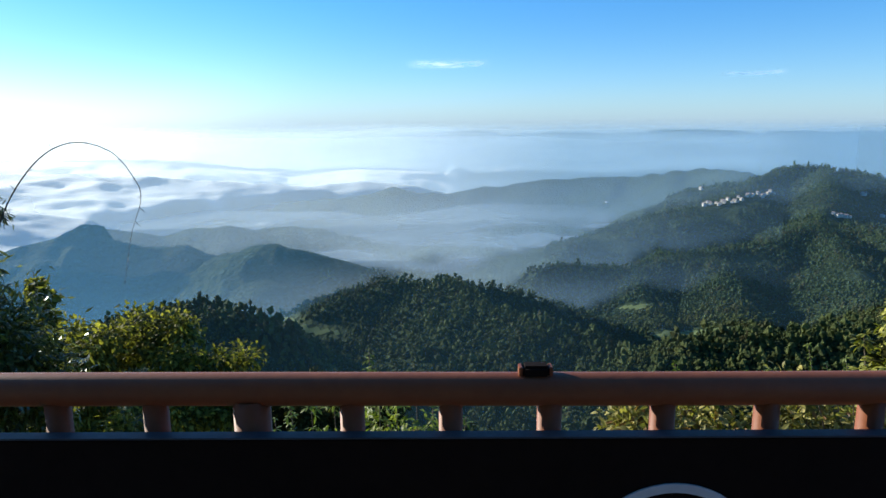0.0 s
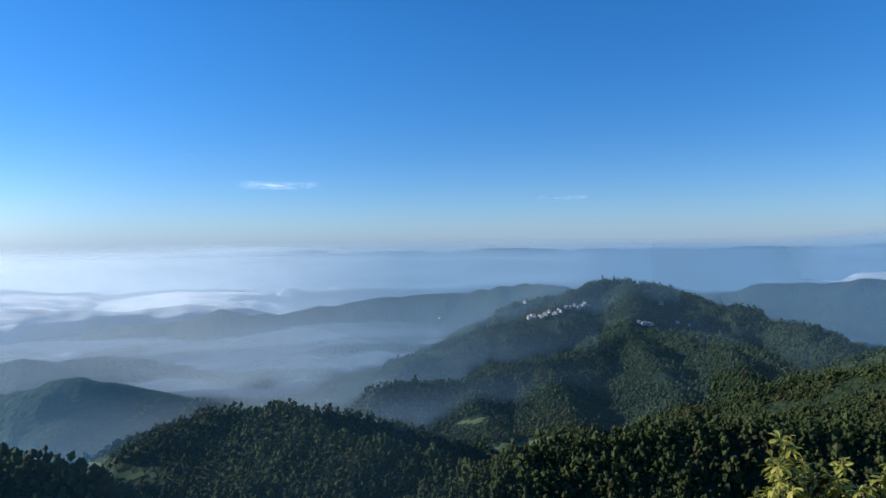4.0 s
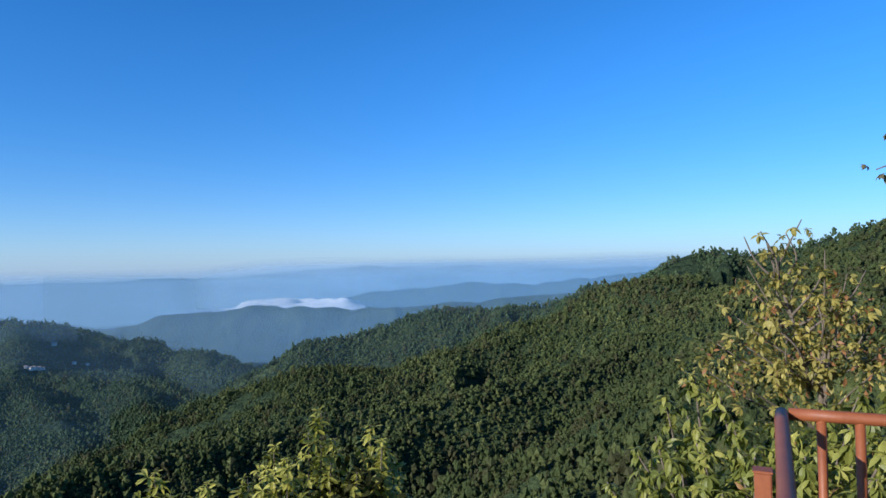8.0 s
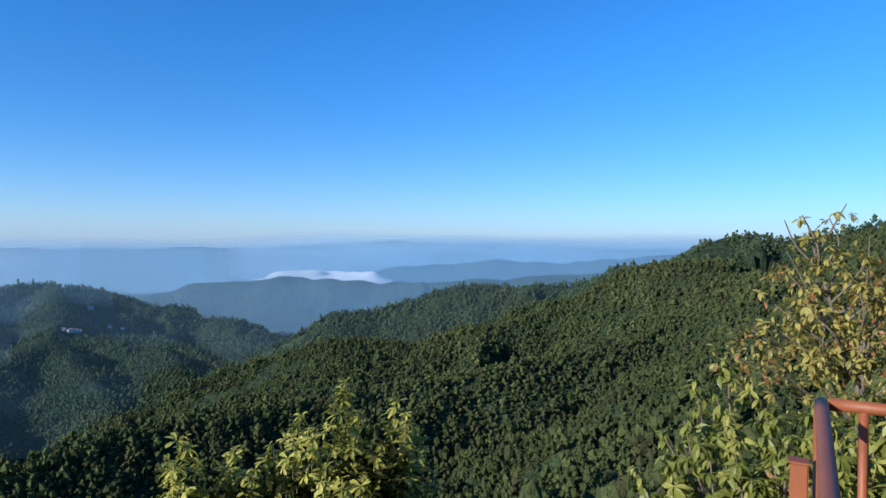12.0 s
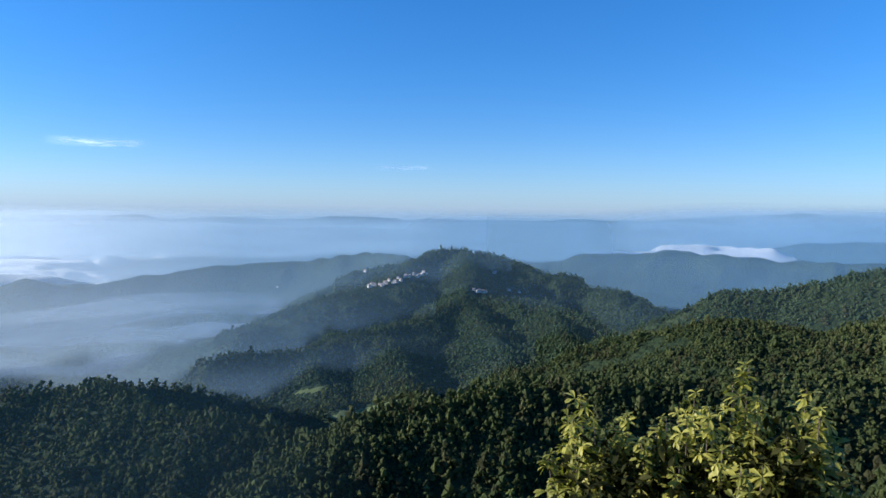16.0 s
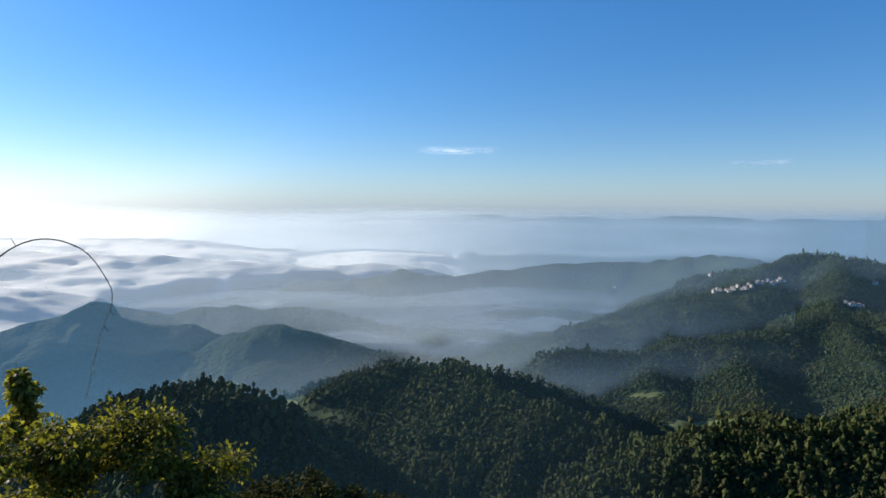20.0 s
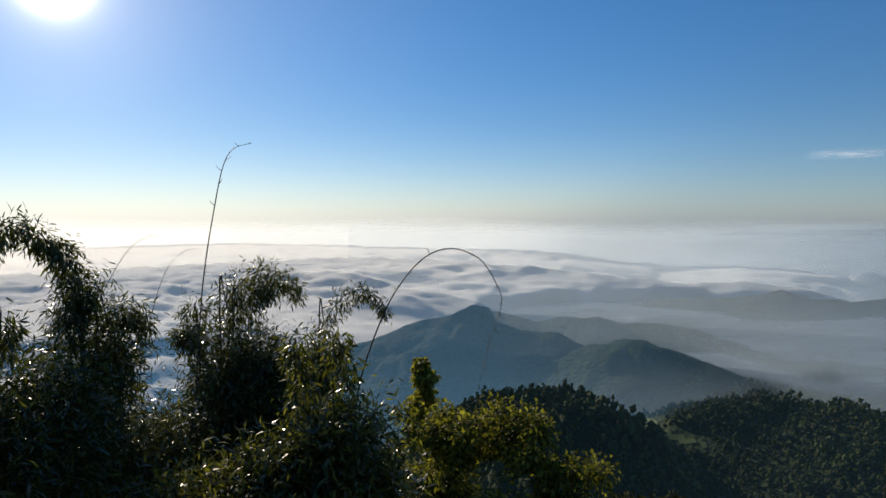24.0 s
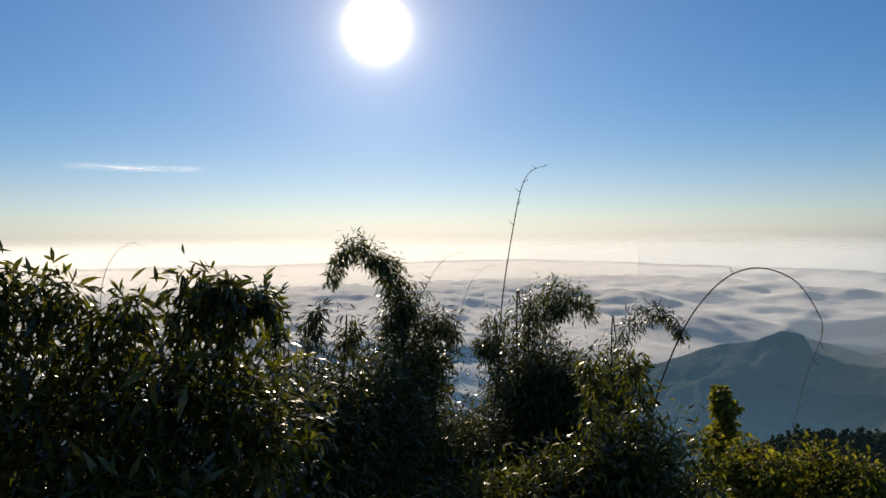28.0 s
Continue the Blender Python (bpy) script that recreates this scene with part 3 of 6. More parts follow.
# ridges: slope of the flanks, roundness of the crest, depth of the gullies, and the crest as (azimuth, elevation, distance)
RIDGES = [
    ("far_range", 0.45, 30, 20, [(-16, -2.5, 4650), (-12.7, -2.0, 4600), (-10.3, -1.5, 4600), (-6.5, -1.1, 4600), (-1.1, -0.75, 4600), (4.1, -0.62, 4600), (6, -1.0, 4650), (9.9, -0.82, 4650), (14.4, -0.9, 4650), (18.8, -0.75, 4650), (30, -0.8, 4780), (36.4, -0.8, 4800), (47.4, -0.6, 4720), (54, -0.2, 4650), (57.7, 0.05, 4650), (69, -0.1, 4700), (76, -0.4, 4700), (90, -0.5, 4700)]),
    ("peak_range", 0.4, 3, 20, [(-12.8, -6.6, 1900), (-7.4, -6.4, 1900), (-5.2, -6.1, 1900), (-3.3, -5.5, 1900), (-1.1, -6.1, 1950), (2.2, -6.0, 2000), (5.1, -5.4, 2050), (12.9, -4.6, 2100), (17.4, -4.45, 2100), (22.8, -3.75, 2000), (26, -4.0, 1900)]),
    ("village_hill", 0.45, 18, 52, [(12, -10.2, 1000), (17, -9.4, 1100), (19.9, -7.9, 1180), (24.8, -6.2, 1300), (26.4, -4.6, 1480), (28.5, -3.45, 1600), (31.3, -3.25, 1600), (33.5, -3.75, 1580), (36.1, -4.5, 1540), (38.3, -5.25, 1500), (41.1, -6.15, 1450), (44, -6.6, 1400), (48.1, -8.8, 1300)]),
    ("village_spur", 0.75, 10, 40, [(31.3, -3.4, 1580), (31.5, -7.3, 1180), (38.2, -7.6, 1120), (41.2, -8.6, 1050), (43.2, -10.1, 980)]),
    ("front_spur", 0.55, 12, 40, [(31.5, -7.4, 1180), (27.3, -9.6, 1000), (21, -10.9, 900), (17.5, -12.0, 850), (11.5, -12.05, 820), (9.5, -12.3, 800), (7, -13.8, 790)]),
    ("mid_hill", 0.5, 6, 24, [(-11, -16.2, 600), (-9, -15.2, 580), (-7.5, -14.3, 565), (-4.3, -13.55, 550), (-2.5, -13.8, 545), (1.2, -13.6, 530), (3.7, -14.2, 505), (4.7, -15.7, 470), (8.2, -16.7, 440), (13.1, -17.8, 415), (16.4, -19.1, 395), (18.6, -20.6, 375)]),
    ("mid_back", 2.3, 4, 2, [(1.2, -13.6, 530), (6.1, -13.95, 560), (10.1, -14.95, 585), (13, -15.8, 600), (15.9, -16.7, 610), (19.6, -17.5, 600), (20.5, -18.8, 580)]),
    ("knob", 0.5, 6, 14, [(39.5, -6.9, 1480), (41.0, -6.6, 1470), (42.9, -6.45, 1450), (45.2, -7.0, 1430), (47.1, -8.0, 1400)]),
    ("lit_knoll", 0.75, 8, 6, [(-27, -14.9, 480), (-23, -14.4, 470), (-20, -14.2, 460), (-16.9, -15.3, 440), (-13.3, -17.6, 420)]),
    ("dark_knoll", 1.9, 5, 3, [(-23, -16.0, 330), (-19.6, -15.0, 320), (-15.8, -15.9, 310), (-13, -17.7, 305), (-10.8, -20.4, 300), (-8.9, -22.8, 295)]),
    ("mesa_ridge", 0.55, 2, 30, [(-50, -13.4, 1050), (-43, -12.4, 1050), (-40.4, -11.85, 1050), (-37.5, -10.75, 1045), (-33.8, -9.3, 1040), (-31.1, -8.6, 1035), (-30, -8.42, 1030), (-26.3, -8.8, 1018), (-25.7, -9.05, 1010), (-24.1, -9.7, 990), (-22.6, -9.7, 980), (-20.8, -9.65, 965), (-19.1, -10.7, 950), (-18, -11.5, 940)]),
    ("mesa_cap", 2.2, 2, 0, [(-30.0, -8.4, 1030), (-29.4, -8.05, 1030), (-28.9, -7.95, 1029), (-28.3, -7.55, 1028), (-27.8, -7.55, 1026), (-26.75, -7.75, 1022), (-26.55, -8.3, 1020)]),
    ("mesa_shoulder", 0.55, 6, 26, [(-19, -11.2, 905), (-17.6, -10.6, 900), (-15.7, -10.2, 890), (-13.5, -10.25, 870), (-9.9, -11.2, 850), (-6.5, -12.4, 830), (-2.8, -13.9, 800)]),
    ("back_bumps", 0.45, 8, 20, [(-28, -8.4, 1400), (-26.5, -8.0, 1380), (-22.1, -8.9, 1350), (-20.1, -8.5, 1340), (-17.3, -8.3, 1330), (-15.4, -8.9, 1330), (-11.8, -8.7, 1320), (-8.7, -9.3, 1300), (-5.3, -10.4, 1250), (-0.6, -11.7, 1150)]),
    ("left_bumps", 0.4, 10, 8, [(-49, -11.5, 1250), (-46.7, -10.3, 1250), (-44.8, -10.0, 1250), (-42.3, -11, 1240), (-39.9, -10.8, 1230), (-37, -10.2, 1220), (-33, -9.8, 1210)]),
    ("right_ridge", 0.48, 12, 44, [(50.5, -8.6, 900), (52.2, -7.7, 900), (55.8, -6.0, 910), (59.5, -5.0, 920), (64.4, -3.75, 930), (67.3, -3.6, 930), (68.4, -3.95, 900), (73.7, -3.1, 880), (78.6, -2.1, 850), (81.1, -1.35, 830), (83.5, -0.35, 800), (86, 1.0, 780), (90.3, 0.75, 780), (94.2, 1.5, 760), (97.8, 2.8, 740), (102.3, 3.35, 720), (112, 4.5, 650), (125, 6, 500)]),
    ("saddle_spur", 0.55, 10, 38, [(43.2, -10.4, 760), (44.8, -10.45, 720), (47.8, -9.7, 690), (51.3, -8.65, 670), (54, -8.45, 660), (56.7, -8.6, 650), (59.5, -8.9, 640), (62.4, -8.1, 640), (69.3, -6.4, 660), (74.2, -5.2, 690), (81, -1.8, 790)]),
    ("near_spur", 0.7, 10, 14, [(86, 0.2, 760), (84, -5, 620), (78, -8.2, 540), (66, -10.8, 470), (54, -13.0, 430), (42, -14.4, 405), (34, -15.3, 390), (29.7, -16.5, 380), (22.6, -18.1, 365), (17.6, -20.2, 350)]),
    ("east_spur", 0.5, 14, 22, [(100, 2.6, 720), (98, -3, 480), (93, -9, 330), (84, -15, 270), (72, -20, 250)]),
    ("blue_range", 0.4, 20, 40, [(33, -5.4, 2300), (36.6, -4.75, 2330), (40, -4.2, 2350), (42, -3.65, 2370), (45.1, -3.5, 2400), (49.1, -3.1, 2400), (55.3, -3.45, 2300), (59.5, -3.6, 2250), (63.4, -3.3, 2250), (69.3, -2.9, 2250), (74, -2.8, 2250), (85, -2.2, 2200)]),
    ("blue_back", 0.35, 20, 30, [(56, -2.6, 3300), (59.6, -2.1, 3300), (63.4, -1.9, 3300), (67.3, -1.45, 3300), (72.8, -1.7, 3300), (78.2, -1.1, 3200), (84, -0.9, 3200)]),
    ("face_spur", 0.5, 8, 20, [(17.5, -12.1, 850), (18.6, -14.4, 750), (20.3, -16.8, 660)]),
    ("face_spur", 0.5, 8, 20, [(23.5, -10.4, 940), (25.5, -13.2, 780), (26.5, -15.8, 660), (27.5, -17.2, 560)]),
    ("face_spur", 0.5, 8, 20, [(31.5, -8.2, 1120), (34.2, -10.8, 900), (35.5, -13.6, 720), (36, -15, 600)]),
    ("face_spur", 0.5, 8, 20, [(38.5, -8.6, 1060), (40.5, -11.0, 840), (41.5, -13.4, 660), (41, -14.6, 540)]),
    ("low_range", 0.3, 8, 6, [(1, -10, 1420), (3.1, -9.4, 1430), (5.6, -8.95, 1440), (8, -8.6, 1460), (10.5, -8.6, 1470), (13, -8.95, 1450), (17, -9.2, 1400)]),
    ("low_range", 0.3, 8, 8, [(5, -12.8, 1060), (7.6, -11.5, 1100), (10.3, -10.55, 1130), (12.9, -10.0, 1170), (15.3, -9.8, 1190), (17.1, -9.85, 1190), (19.4, -9.0, 1230)]),
    ("low_range", 0.3, 8, 6, [(-6, -12.0, 1160), (-3.9, -11.6, 1170), (-0.9, -10.55, 1210), (2.1, -10.35, 1220), (5.1, -10.65, 1210), (7.1, -11.5, 1170)]),
    ("low_range", 0.3, 8, 6, [(-7, -12.4, 980), (-4.9, -12.3, 975), (-0.9, -12.8, 960), (3.1, -12.95, 950), (7.1, -13.4, 925)]),
]
WOODED = {"face_spur", "mid_back", "knob", "village_hill", "village_spur", "front_spur", "mid_hill", "mid_spur", "lit_knoll", "dark_knoll", "right_ridge", "saddle_spur", "near_spur", "east_spur"}
# home slope; its unseen crest behind the lookout is raised to block skylight
HOME = [(-420, -300, -40), (-60, -60, 10), (-8, -26, 8), (6, -26, 8), (70, -80, 22), (420, -360, 60)]


def flank(X, Y, crest, slope, soft, gully, warp, rough, spur):
    """Height of the flanks that fall away from a crest line, cut into spurs and gullies that run down from it."""
    best, along, away, run = np.full(X.shape, -1e4), np.zeros(X.shape), np.zeros(X.shape), 0.0
    for (ax, ay, az), (bx, by, bz) in zip(crest, crest[1:]):
        dx, dy = bx - ax, by - ay
        length = math.hypot(dx, dy)
        s = np.clip(((X - ax) * dx + (Y - ay) * dy) / length**2, 0, 1)
        d = np.hypot(X - ax - s * dx, Y - ay - s * dy)
        z = az + s * (bz - az) - slope * (np.sqrt(d * d + soft * soft) - soft)
        more = z > best
        best, along, away = np.where(more, z, best), np.where(more, run + s * length, along), np.where(more, d, away)
        run += length
    if gully == 0:
        return best
    u = along / spur + (warp - 0.5) * (0.6 + away / spur * 0.9)
    rib = 0.7 * (1 - np.abs(2 * value_noise(u, away / spur * 0.25, 7) - 1)) + 0.3 * (1 - np.abs(2 * value_noise(u * 2.3 + 5, away / spur * 0.6, 9) - 1))
    return best + 1.5 * gully * (rib - 0.66) * np.minimum(away / 50, 1) + (rough - 0.5) * np.minimum(away / 20, 1) * 6 * min(1, gully / 8)


def land(X, Y):
    """Height of the ground at places."""
    r = np.hypot(X, Y)
    gx, gy = fbm(X / 120, Y / 120, 3, 3), fbm(X / 34, Y / 34, 2, 8)
    z = -268 + 40 * (ridged(X / 430 + 3, Y / 430, 4, 1) - 0.35) * np.clip((r - 350) / 500, 0.2, 1)
    for name, slope, soft, gully, crest in RIDGES:
        line = [bearing(*c) - Vector((0, 0, 4.0 if name in WOODED else 9.0 if name == "low_range" else 0.0)) for c in crest]
        dist = crest[len(crest) // 2][2]
        rough = (fbm(X / (dist * 0.05), Y / (dist * 0.05), 4, 90) - 0.5) * dist * (0.007 if dist > 2500 else 0.0025 if dist > 1700 else 0.017 if name == "low_range" else 0.009 if name in ("mesa_ridge", "mesa_shoulder", "back_bumps", "left_bumps") else 0.0)
        flanks = rough + flank(X, Y, [tuple(c) for c in line], slope, soft, gully, gx, gy, 40 + dist * 0.045)
        if name == "mid_hill":
            # carved beyond its crest, to fit the camera's view of the ridge behind
            d = np.degrees(np.arctan2(X, Y))
            far = r - np.interp(d, [c[0] for c in crest], [c[2] for c in crest]) - 12
            flanks = flanks - 0.85 * np.clip(far, 0, 160) * np.clip((d - 2) / 4, 0, 1)
        z = np.maximum(z, flanks)
    home = flank(X, Y, HOME, 0.62, 0.5, 0.0, gx, gy, 50) + 0.8 * (fbm(X / 6, Y / 6, 2, 5) - 0.5) * np.clip(r / 8, 0, 1)
    home = np.where(Y > -7.2, np.minimum(home, -0.45), home)
    # the world's rim: low far hills all round
    rim = -300 + np.clip((r - 4620) / 220, 0, 1) * (148 + 24 * (fbm(np.arctan2(X, Y) * 9 + 20, r / 900, 3, 12) - 0.5))
    return np.maximum(np.maximum(z, rim), home)


fine_az = np.radians(np.arange(-96, 110.01, 0.3))
rest_az = np.radians(np.arange(114, 264, 4.0))
AZ = np.concatenate([fine_az, rest_az])
RAD = np.concatenate([[0.5], np.geomspace(2.5, 60, 34), np.geomspace(64, 2600, 215), np.geomspace(2640, 4880, 46), np.arange(940, 1062, 8.0), np.arange(1014, 1036, 2.5)])
RAD = np.unique(np.round(RAD, 2))
GA, GR = np.meshgrid(AZ, RAD, indexing="ij")
GX, GY = GR * np.sin(GA), GR * np.cos(GA)
GZ = land(GX, GY)
na, nr = GX.shape
ids = np.arange(na * nr).reshape(na, nr)
nxt = np.roll(ids, -1, 0)
quads = np.stack([ids[:, :-1], ids[:, 1:], nxt[:, 1:], nxt[:, :-1]], -1).reshape(-1, 4)
ground = part("ground", np_mesh("ground", np.stack([GX, GY, GZ], -1).reshape(-1, 3), quads), M_GROUND)
tagged(ground, "wooded mountain slopes, ridges and valleys, dark green turning blue with distance", "mountains", kind="structure")


def ground_z(x, y):
    return float(land(np.array([float(x)]), np.array([float(y)]))[0])


# ---- sea of clouds and mist ----
def cloud_sea():
    az = np.radians(np.arange(-110, 64.01, 0.45))
    rad = np.geomspace(620, 4850, 210)
    a, r = np.meshgrid(az, rad, indexing="ij")
    x, y = r * np.sin(a), r * np.cos(a)
    d = np.degrees(a)
    puffs = ridged(x / 150 + 4, y / 150, 4, 21)
    billow = 1 - np.abs(2 * fbm(x / 95, y / 95, 4, 30) - 1)
    west = np.clip((-15 + 12 * np.clip((r - 1700) / 1300, 0, 1) - d + 40 * (fbm(x / 420, y / 420, 4, 40) - 0.5)) / 26, 0, 1)
    west = west * np.clip((r - 560 - 470 * np.clip((d + 54) / 18, 0, 1) - 480 * np.clip((d + 36) / 9, 0, 1)) / 420, 0, 1)
    broken = fbm(x / 260, y / 120, 4, 52)
    lake = np.clip(1 - np.abs(d + 6) / 12, 0, 1) * np.clip((r - 2050) / 200, 0, 1) * np.clip((3300 - r) / 300, 0, 1)
    east = np.maximum(np.clip((d - 45.5) / 2.5, 0, 1), 0.45 * np.clip((d - 40.5) / 2, 0, 1)) * np.clip((r - 2880) / 200, 0, 1) * np.clip((60 - d) / 4, 0, 1) * np.clip((3700 - r) / 350, 0, 1)
    cover = np.maximum(np.maximum(west, lake * np.clip(broken * 0.8, 0, 0.45)), east * np.clip(broken * 1.5 + 0.05, 0, 0.95))
    low = 1 - 0.55 * np.clip((d + 56) / 12, 0, 1) * np.clip((1900 - r) / 500, 0, 1)
    z = -232 - 70 * np.clip(1 - cover / 0.2, 0, 1) + (55 * cover + (23 * billow + 15 * (puffs - 0.5)) * (0.35 + 0.65 * cover)) * low + 24 * east - 22 * east * (billow - 0.5) - 14 * east * (puffs - 0.5)
    na, nr = x.shape
    ids = np.arange(na * nr).reshape(na, nr)
    q = np.stack([ids[:-1, :-1], ids[:-1, 1:], ids[1:, 1:], ids[1:, :-1]], -1).reshape(-1, 4)
    ob = part("cloud_sea", np_mesh("cloud_sea", np.stack([x, y, z], -1).reshape(-1, 3), q), M_CLOUD)
    tagged(ob, "sea of billowing white morning fog filling the lowland", "fog", kind="stuff")


cloud_sea()


def smooth(v, a, b):
    t = np.clip((v - a) / (b - a), 0, 1)
    return t * t * (3 - 2 * t)


def drop_clear(verts, quads, dense):
    """Leaves out the parts of a drift that are clear air, and the step between two banks."""
    step = np.linalg.norm(verts[quads[:, 0]] - verts[quads[:, 1]], axis=1)
    keep = (dense.ravel()[quads].max(1) > 0.004) & (step < 0.05 * np.linalg.norm(verts[quads[:, 0]], axis=1))
    used = np.unique(quads[keep])
    back = np.zeros(len(verts), int)
    back[used] = np.arange(len(used))
    return verts[used], back[quads[keep]], dense.ravel()[used]


def mist_mesh(name, x, y, z, dense, bends=(-200, 200)):
    ids = np.arange(x.size).reshape(x.shape)
    q = np.stack([ids[:-1, :-1], ids[1:, :-1], ids[1:, 1:], ids[:-1, 1:]], -1).reshape(-1, 4)
    v, q, d = drop_clear(np.stack([x, y, z], -1).reshape(-1, 3), q, dense)
    me = np_mesh(name, v, q, False)
    me.attributes.new("thickness", "FLOAT", "POINT").data.foreach_set("value", d.astype(np.float32))
    middle = v[q].mean(1)
    bank = np.digitize(np.degrees(np.arctan2(middle[:, 0], middle[:, 1])), bends)
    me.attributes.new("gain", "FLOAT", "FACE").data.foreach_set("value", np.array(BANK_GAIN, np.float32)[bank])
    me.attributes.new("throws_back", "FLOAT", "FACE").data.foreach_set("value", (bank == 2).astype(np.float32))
    return me


def mist(radius, air, valley, z_full, z_none, material, seed):
    """A thin sheet standing in for haze between two ridges: a little haze at every height, given for west, middle and
    east, and mist that fills the low ground.
    """
    turn, bend = -41.5 + 2.5 * ((seed * 3) % 7 - 3), 31 + 2.2 * ((seed * 3) % 7 - 3)
    turn = -49 if radius in (690, 4250) else turn
    az = np.concatenate([np.linspace(-112, turn, 118), np.linspace(turn, bend - 0.001, 126)[1:], np.linspace(bend + 0.001, 128, 158)])
    top = 130 if radius < 2000 else 60
    hs = np.linspace(-285, top, 44)
    a, h = np.meshgrid(az, hs, indexing="ij")
    t = np.radians(a)
    # straight banks at wide angles to each other, none of them along the sunlight or in the shade of the next
    near = 0.74 if radius > 4000 else 0.8
    first = near * math.cos(radians(turn + 78)) / math.cos(radians(turn + 5))
    last = (1.03 if radius > 4000 else 1.2) * near * math.cos(radians(72 - bend)) / math.cos(radians(bend + 5))
    r = radius * np.where(a < turn, first / np.cos(t + radians(78)), np.where(a < bend, near / np.cos(t + radians(5)), last / np.cos(t - radians(72))))
    x, y = r * np.sin(t), r * np.cos(t)
    west, east = 1 - smooth(a, -30, 4), smooth(a, 10, 34 if radius > 400 else 26)
    haze = (air[0] * west + air[1] * (1 - west) * (1 - east) + air[2] * east) * (1 - (smooth(h, -0.022 * r, 0.003 * r) if radius > 1000 else smooth(h, 20 - 90 * west, top - 125 * west)))
    lift = h + (fbm(a / 16 + seed * 7, h / 70, 3, 71 + seed) - 0.5) * (z_none - z_full) * 0.8
    if radius > 4000:
        lift = lift - 60 * smooth(a, 42, 54)
    low = (valley[0] * west + valley[1] * (1 - west) * (1 - east) + valley[2] * east) * (1 - smooth(lift, z_full, z_none))
    low = low * (0.75 + 0.5 * fbm(a / 7 + seed, h / 40, 3, 31 + seed))
    dense = 1 - (1 - np.clip(haze, 0, 1)) * (1 - np.clip(low, 0, 0.97))
    # the far sheet fades out round its bend, and the nearer one thickens to cover that
    if radius > 4000:
        dense = dense * (1 - smooth(a, 26, 34) * (1 - smooth(a, 41, 46)))
    elif radius > 2500:
        dense = 1 - (1 - dense) * (1 - 0.76 * smooth(a, 25, 33) * (1 - smooth(a, 41, 45)) * (1 - smooth(h, -62, 4)))
    dense = dense * smooth(h - land(x, y), 0, min(0.02 * radius, 26))
    tagged(part("mist", mist_mesh("mist", x, y, h, dense, (turn, bend)), material), "thin sheet standing in for morning mist and haze, sun glow tinted in", "mist", kind="stuff")


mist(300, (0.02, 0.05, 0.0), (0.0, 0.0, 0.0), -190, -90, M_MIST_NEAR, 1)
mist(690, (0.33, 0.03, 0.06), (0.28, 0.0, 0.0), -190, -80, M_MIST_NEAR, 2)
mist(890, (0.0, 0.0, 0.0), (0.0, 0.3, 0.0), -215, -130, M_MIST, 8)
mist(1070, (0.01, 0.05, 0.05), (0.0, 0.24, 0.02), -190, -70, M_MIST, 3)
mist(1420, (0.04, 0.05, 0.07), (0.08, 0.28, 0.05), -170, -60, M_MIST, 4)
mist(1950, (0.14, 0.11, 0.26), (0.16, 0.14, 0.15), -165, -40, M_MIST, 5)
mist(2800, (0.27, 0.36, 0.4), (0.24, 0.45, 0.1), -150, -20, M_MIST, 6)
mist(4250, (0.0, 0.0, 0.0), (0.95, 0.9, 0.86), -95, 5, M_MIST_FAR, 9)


def valley_fog():
    """Flat fog that lies in the low valleys; the low ranges stand out of it."""
    az, rad = np.arange(-38, 34.01, 0.4), np.geomspace(800, 2900, 150)
    a, r = np.meshgrid(az, rad, indexing="ij")
    x, y = r * np.sin(np.radians(a)), r * np.cos(np.radians(a))
    z = -238 + 14 * (fbm(x / 160, y / 160, 4, 83) - 0.5)
    dense = 0.6 * smooth(z - land(x, y), 0, 16) * smooth(a, -38, -30) * (1 - smooth(a, 12, 24)) * smooth(r, 820, 1250) * (1 - smooth(r, 2500, 2900))
    dense = dense * (0.7 + 0.3 * smooth(fbm(x / 300, y / 300, 4, 88), 0.35, 0.6))
    me = mist_mesh("fog", x, y, z, dense)
    tagged(part("fog", me, M_FOG_THIN), "flat pale blue morning fog lying in the valley bottoms", "fog", kind="stuff")


valley_fog()


# ---- the village ----
def build_house():
    h = empty("house", label="small whitewashed hill house with a pale metal roof", category="house", group="hill village houses")
    part("wall", box(bmesh.new(), (-4, -3, -3), (4, 3, 3)), M_HOUSE, h)
    bm = bmesh.new()
    v = [bm.verts.new(p) for p in ((-4.6, -3.7, 2.8), (4.6, -3.7, 2.8), (4.6, 3.7, 2.8), (-4.6, 3.7, 2.8), (-4.6, 0, 5.2), (4.6, 0, 5.2))]
    for f in ((0, 1, 5, 4), (2, 3, 4, 5), (1, 2, 5), (3, 0, 4), (3, 2, 1, 0)):
        bm.faces.new([v[k] for k in f])
    part("roof", bm, M_ROOF, h)
    for k in range(3):
        part("window", box(bmesh.new(), (-3 + 2.4 * k, -3.06, 0.4), (-1.9 + 2.4 * k, -3.0, 1.7)), M_SIGN, h)
    return h


def crest_at(az, el, guess):
    """Where the sight line at an azimuth and elevation meets the land."""
    r = np.arange(guess - 260.0, guess + 320, 6)
    a, e = radians(az), radians(el)
    x, y = 0.1 + r * math.sin(a), 0.15 + r * math.cos(a)
    z = land(x, y)
    hit = np.nonzero(z >= 1.6 + r * math.tan(e))[0]
    k = hit[0] if len(hit) else len(r) // 2
    return Vector((x[k], y[k], z[k]))


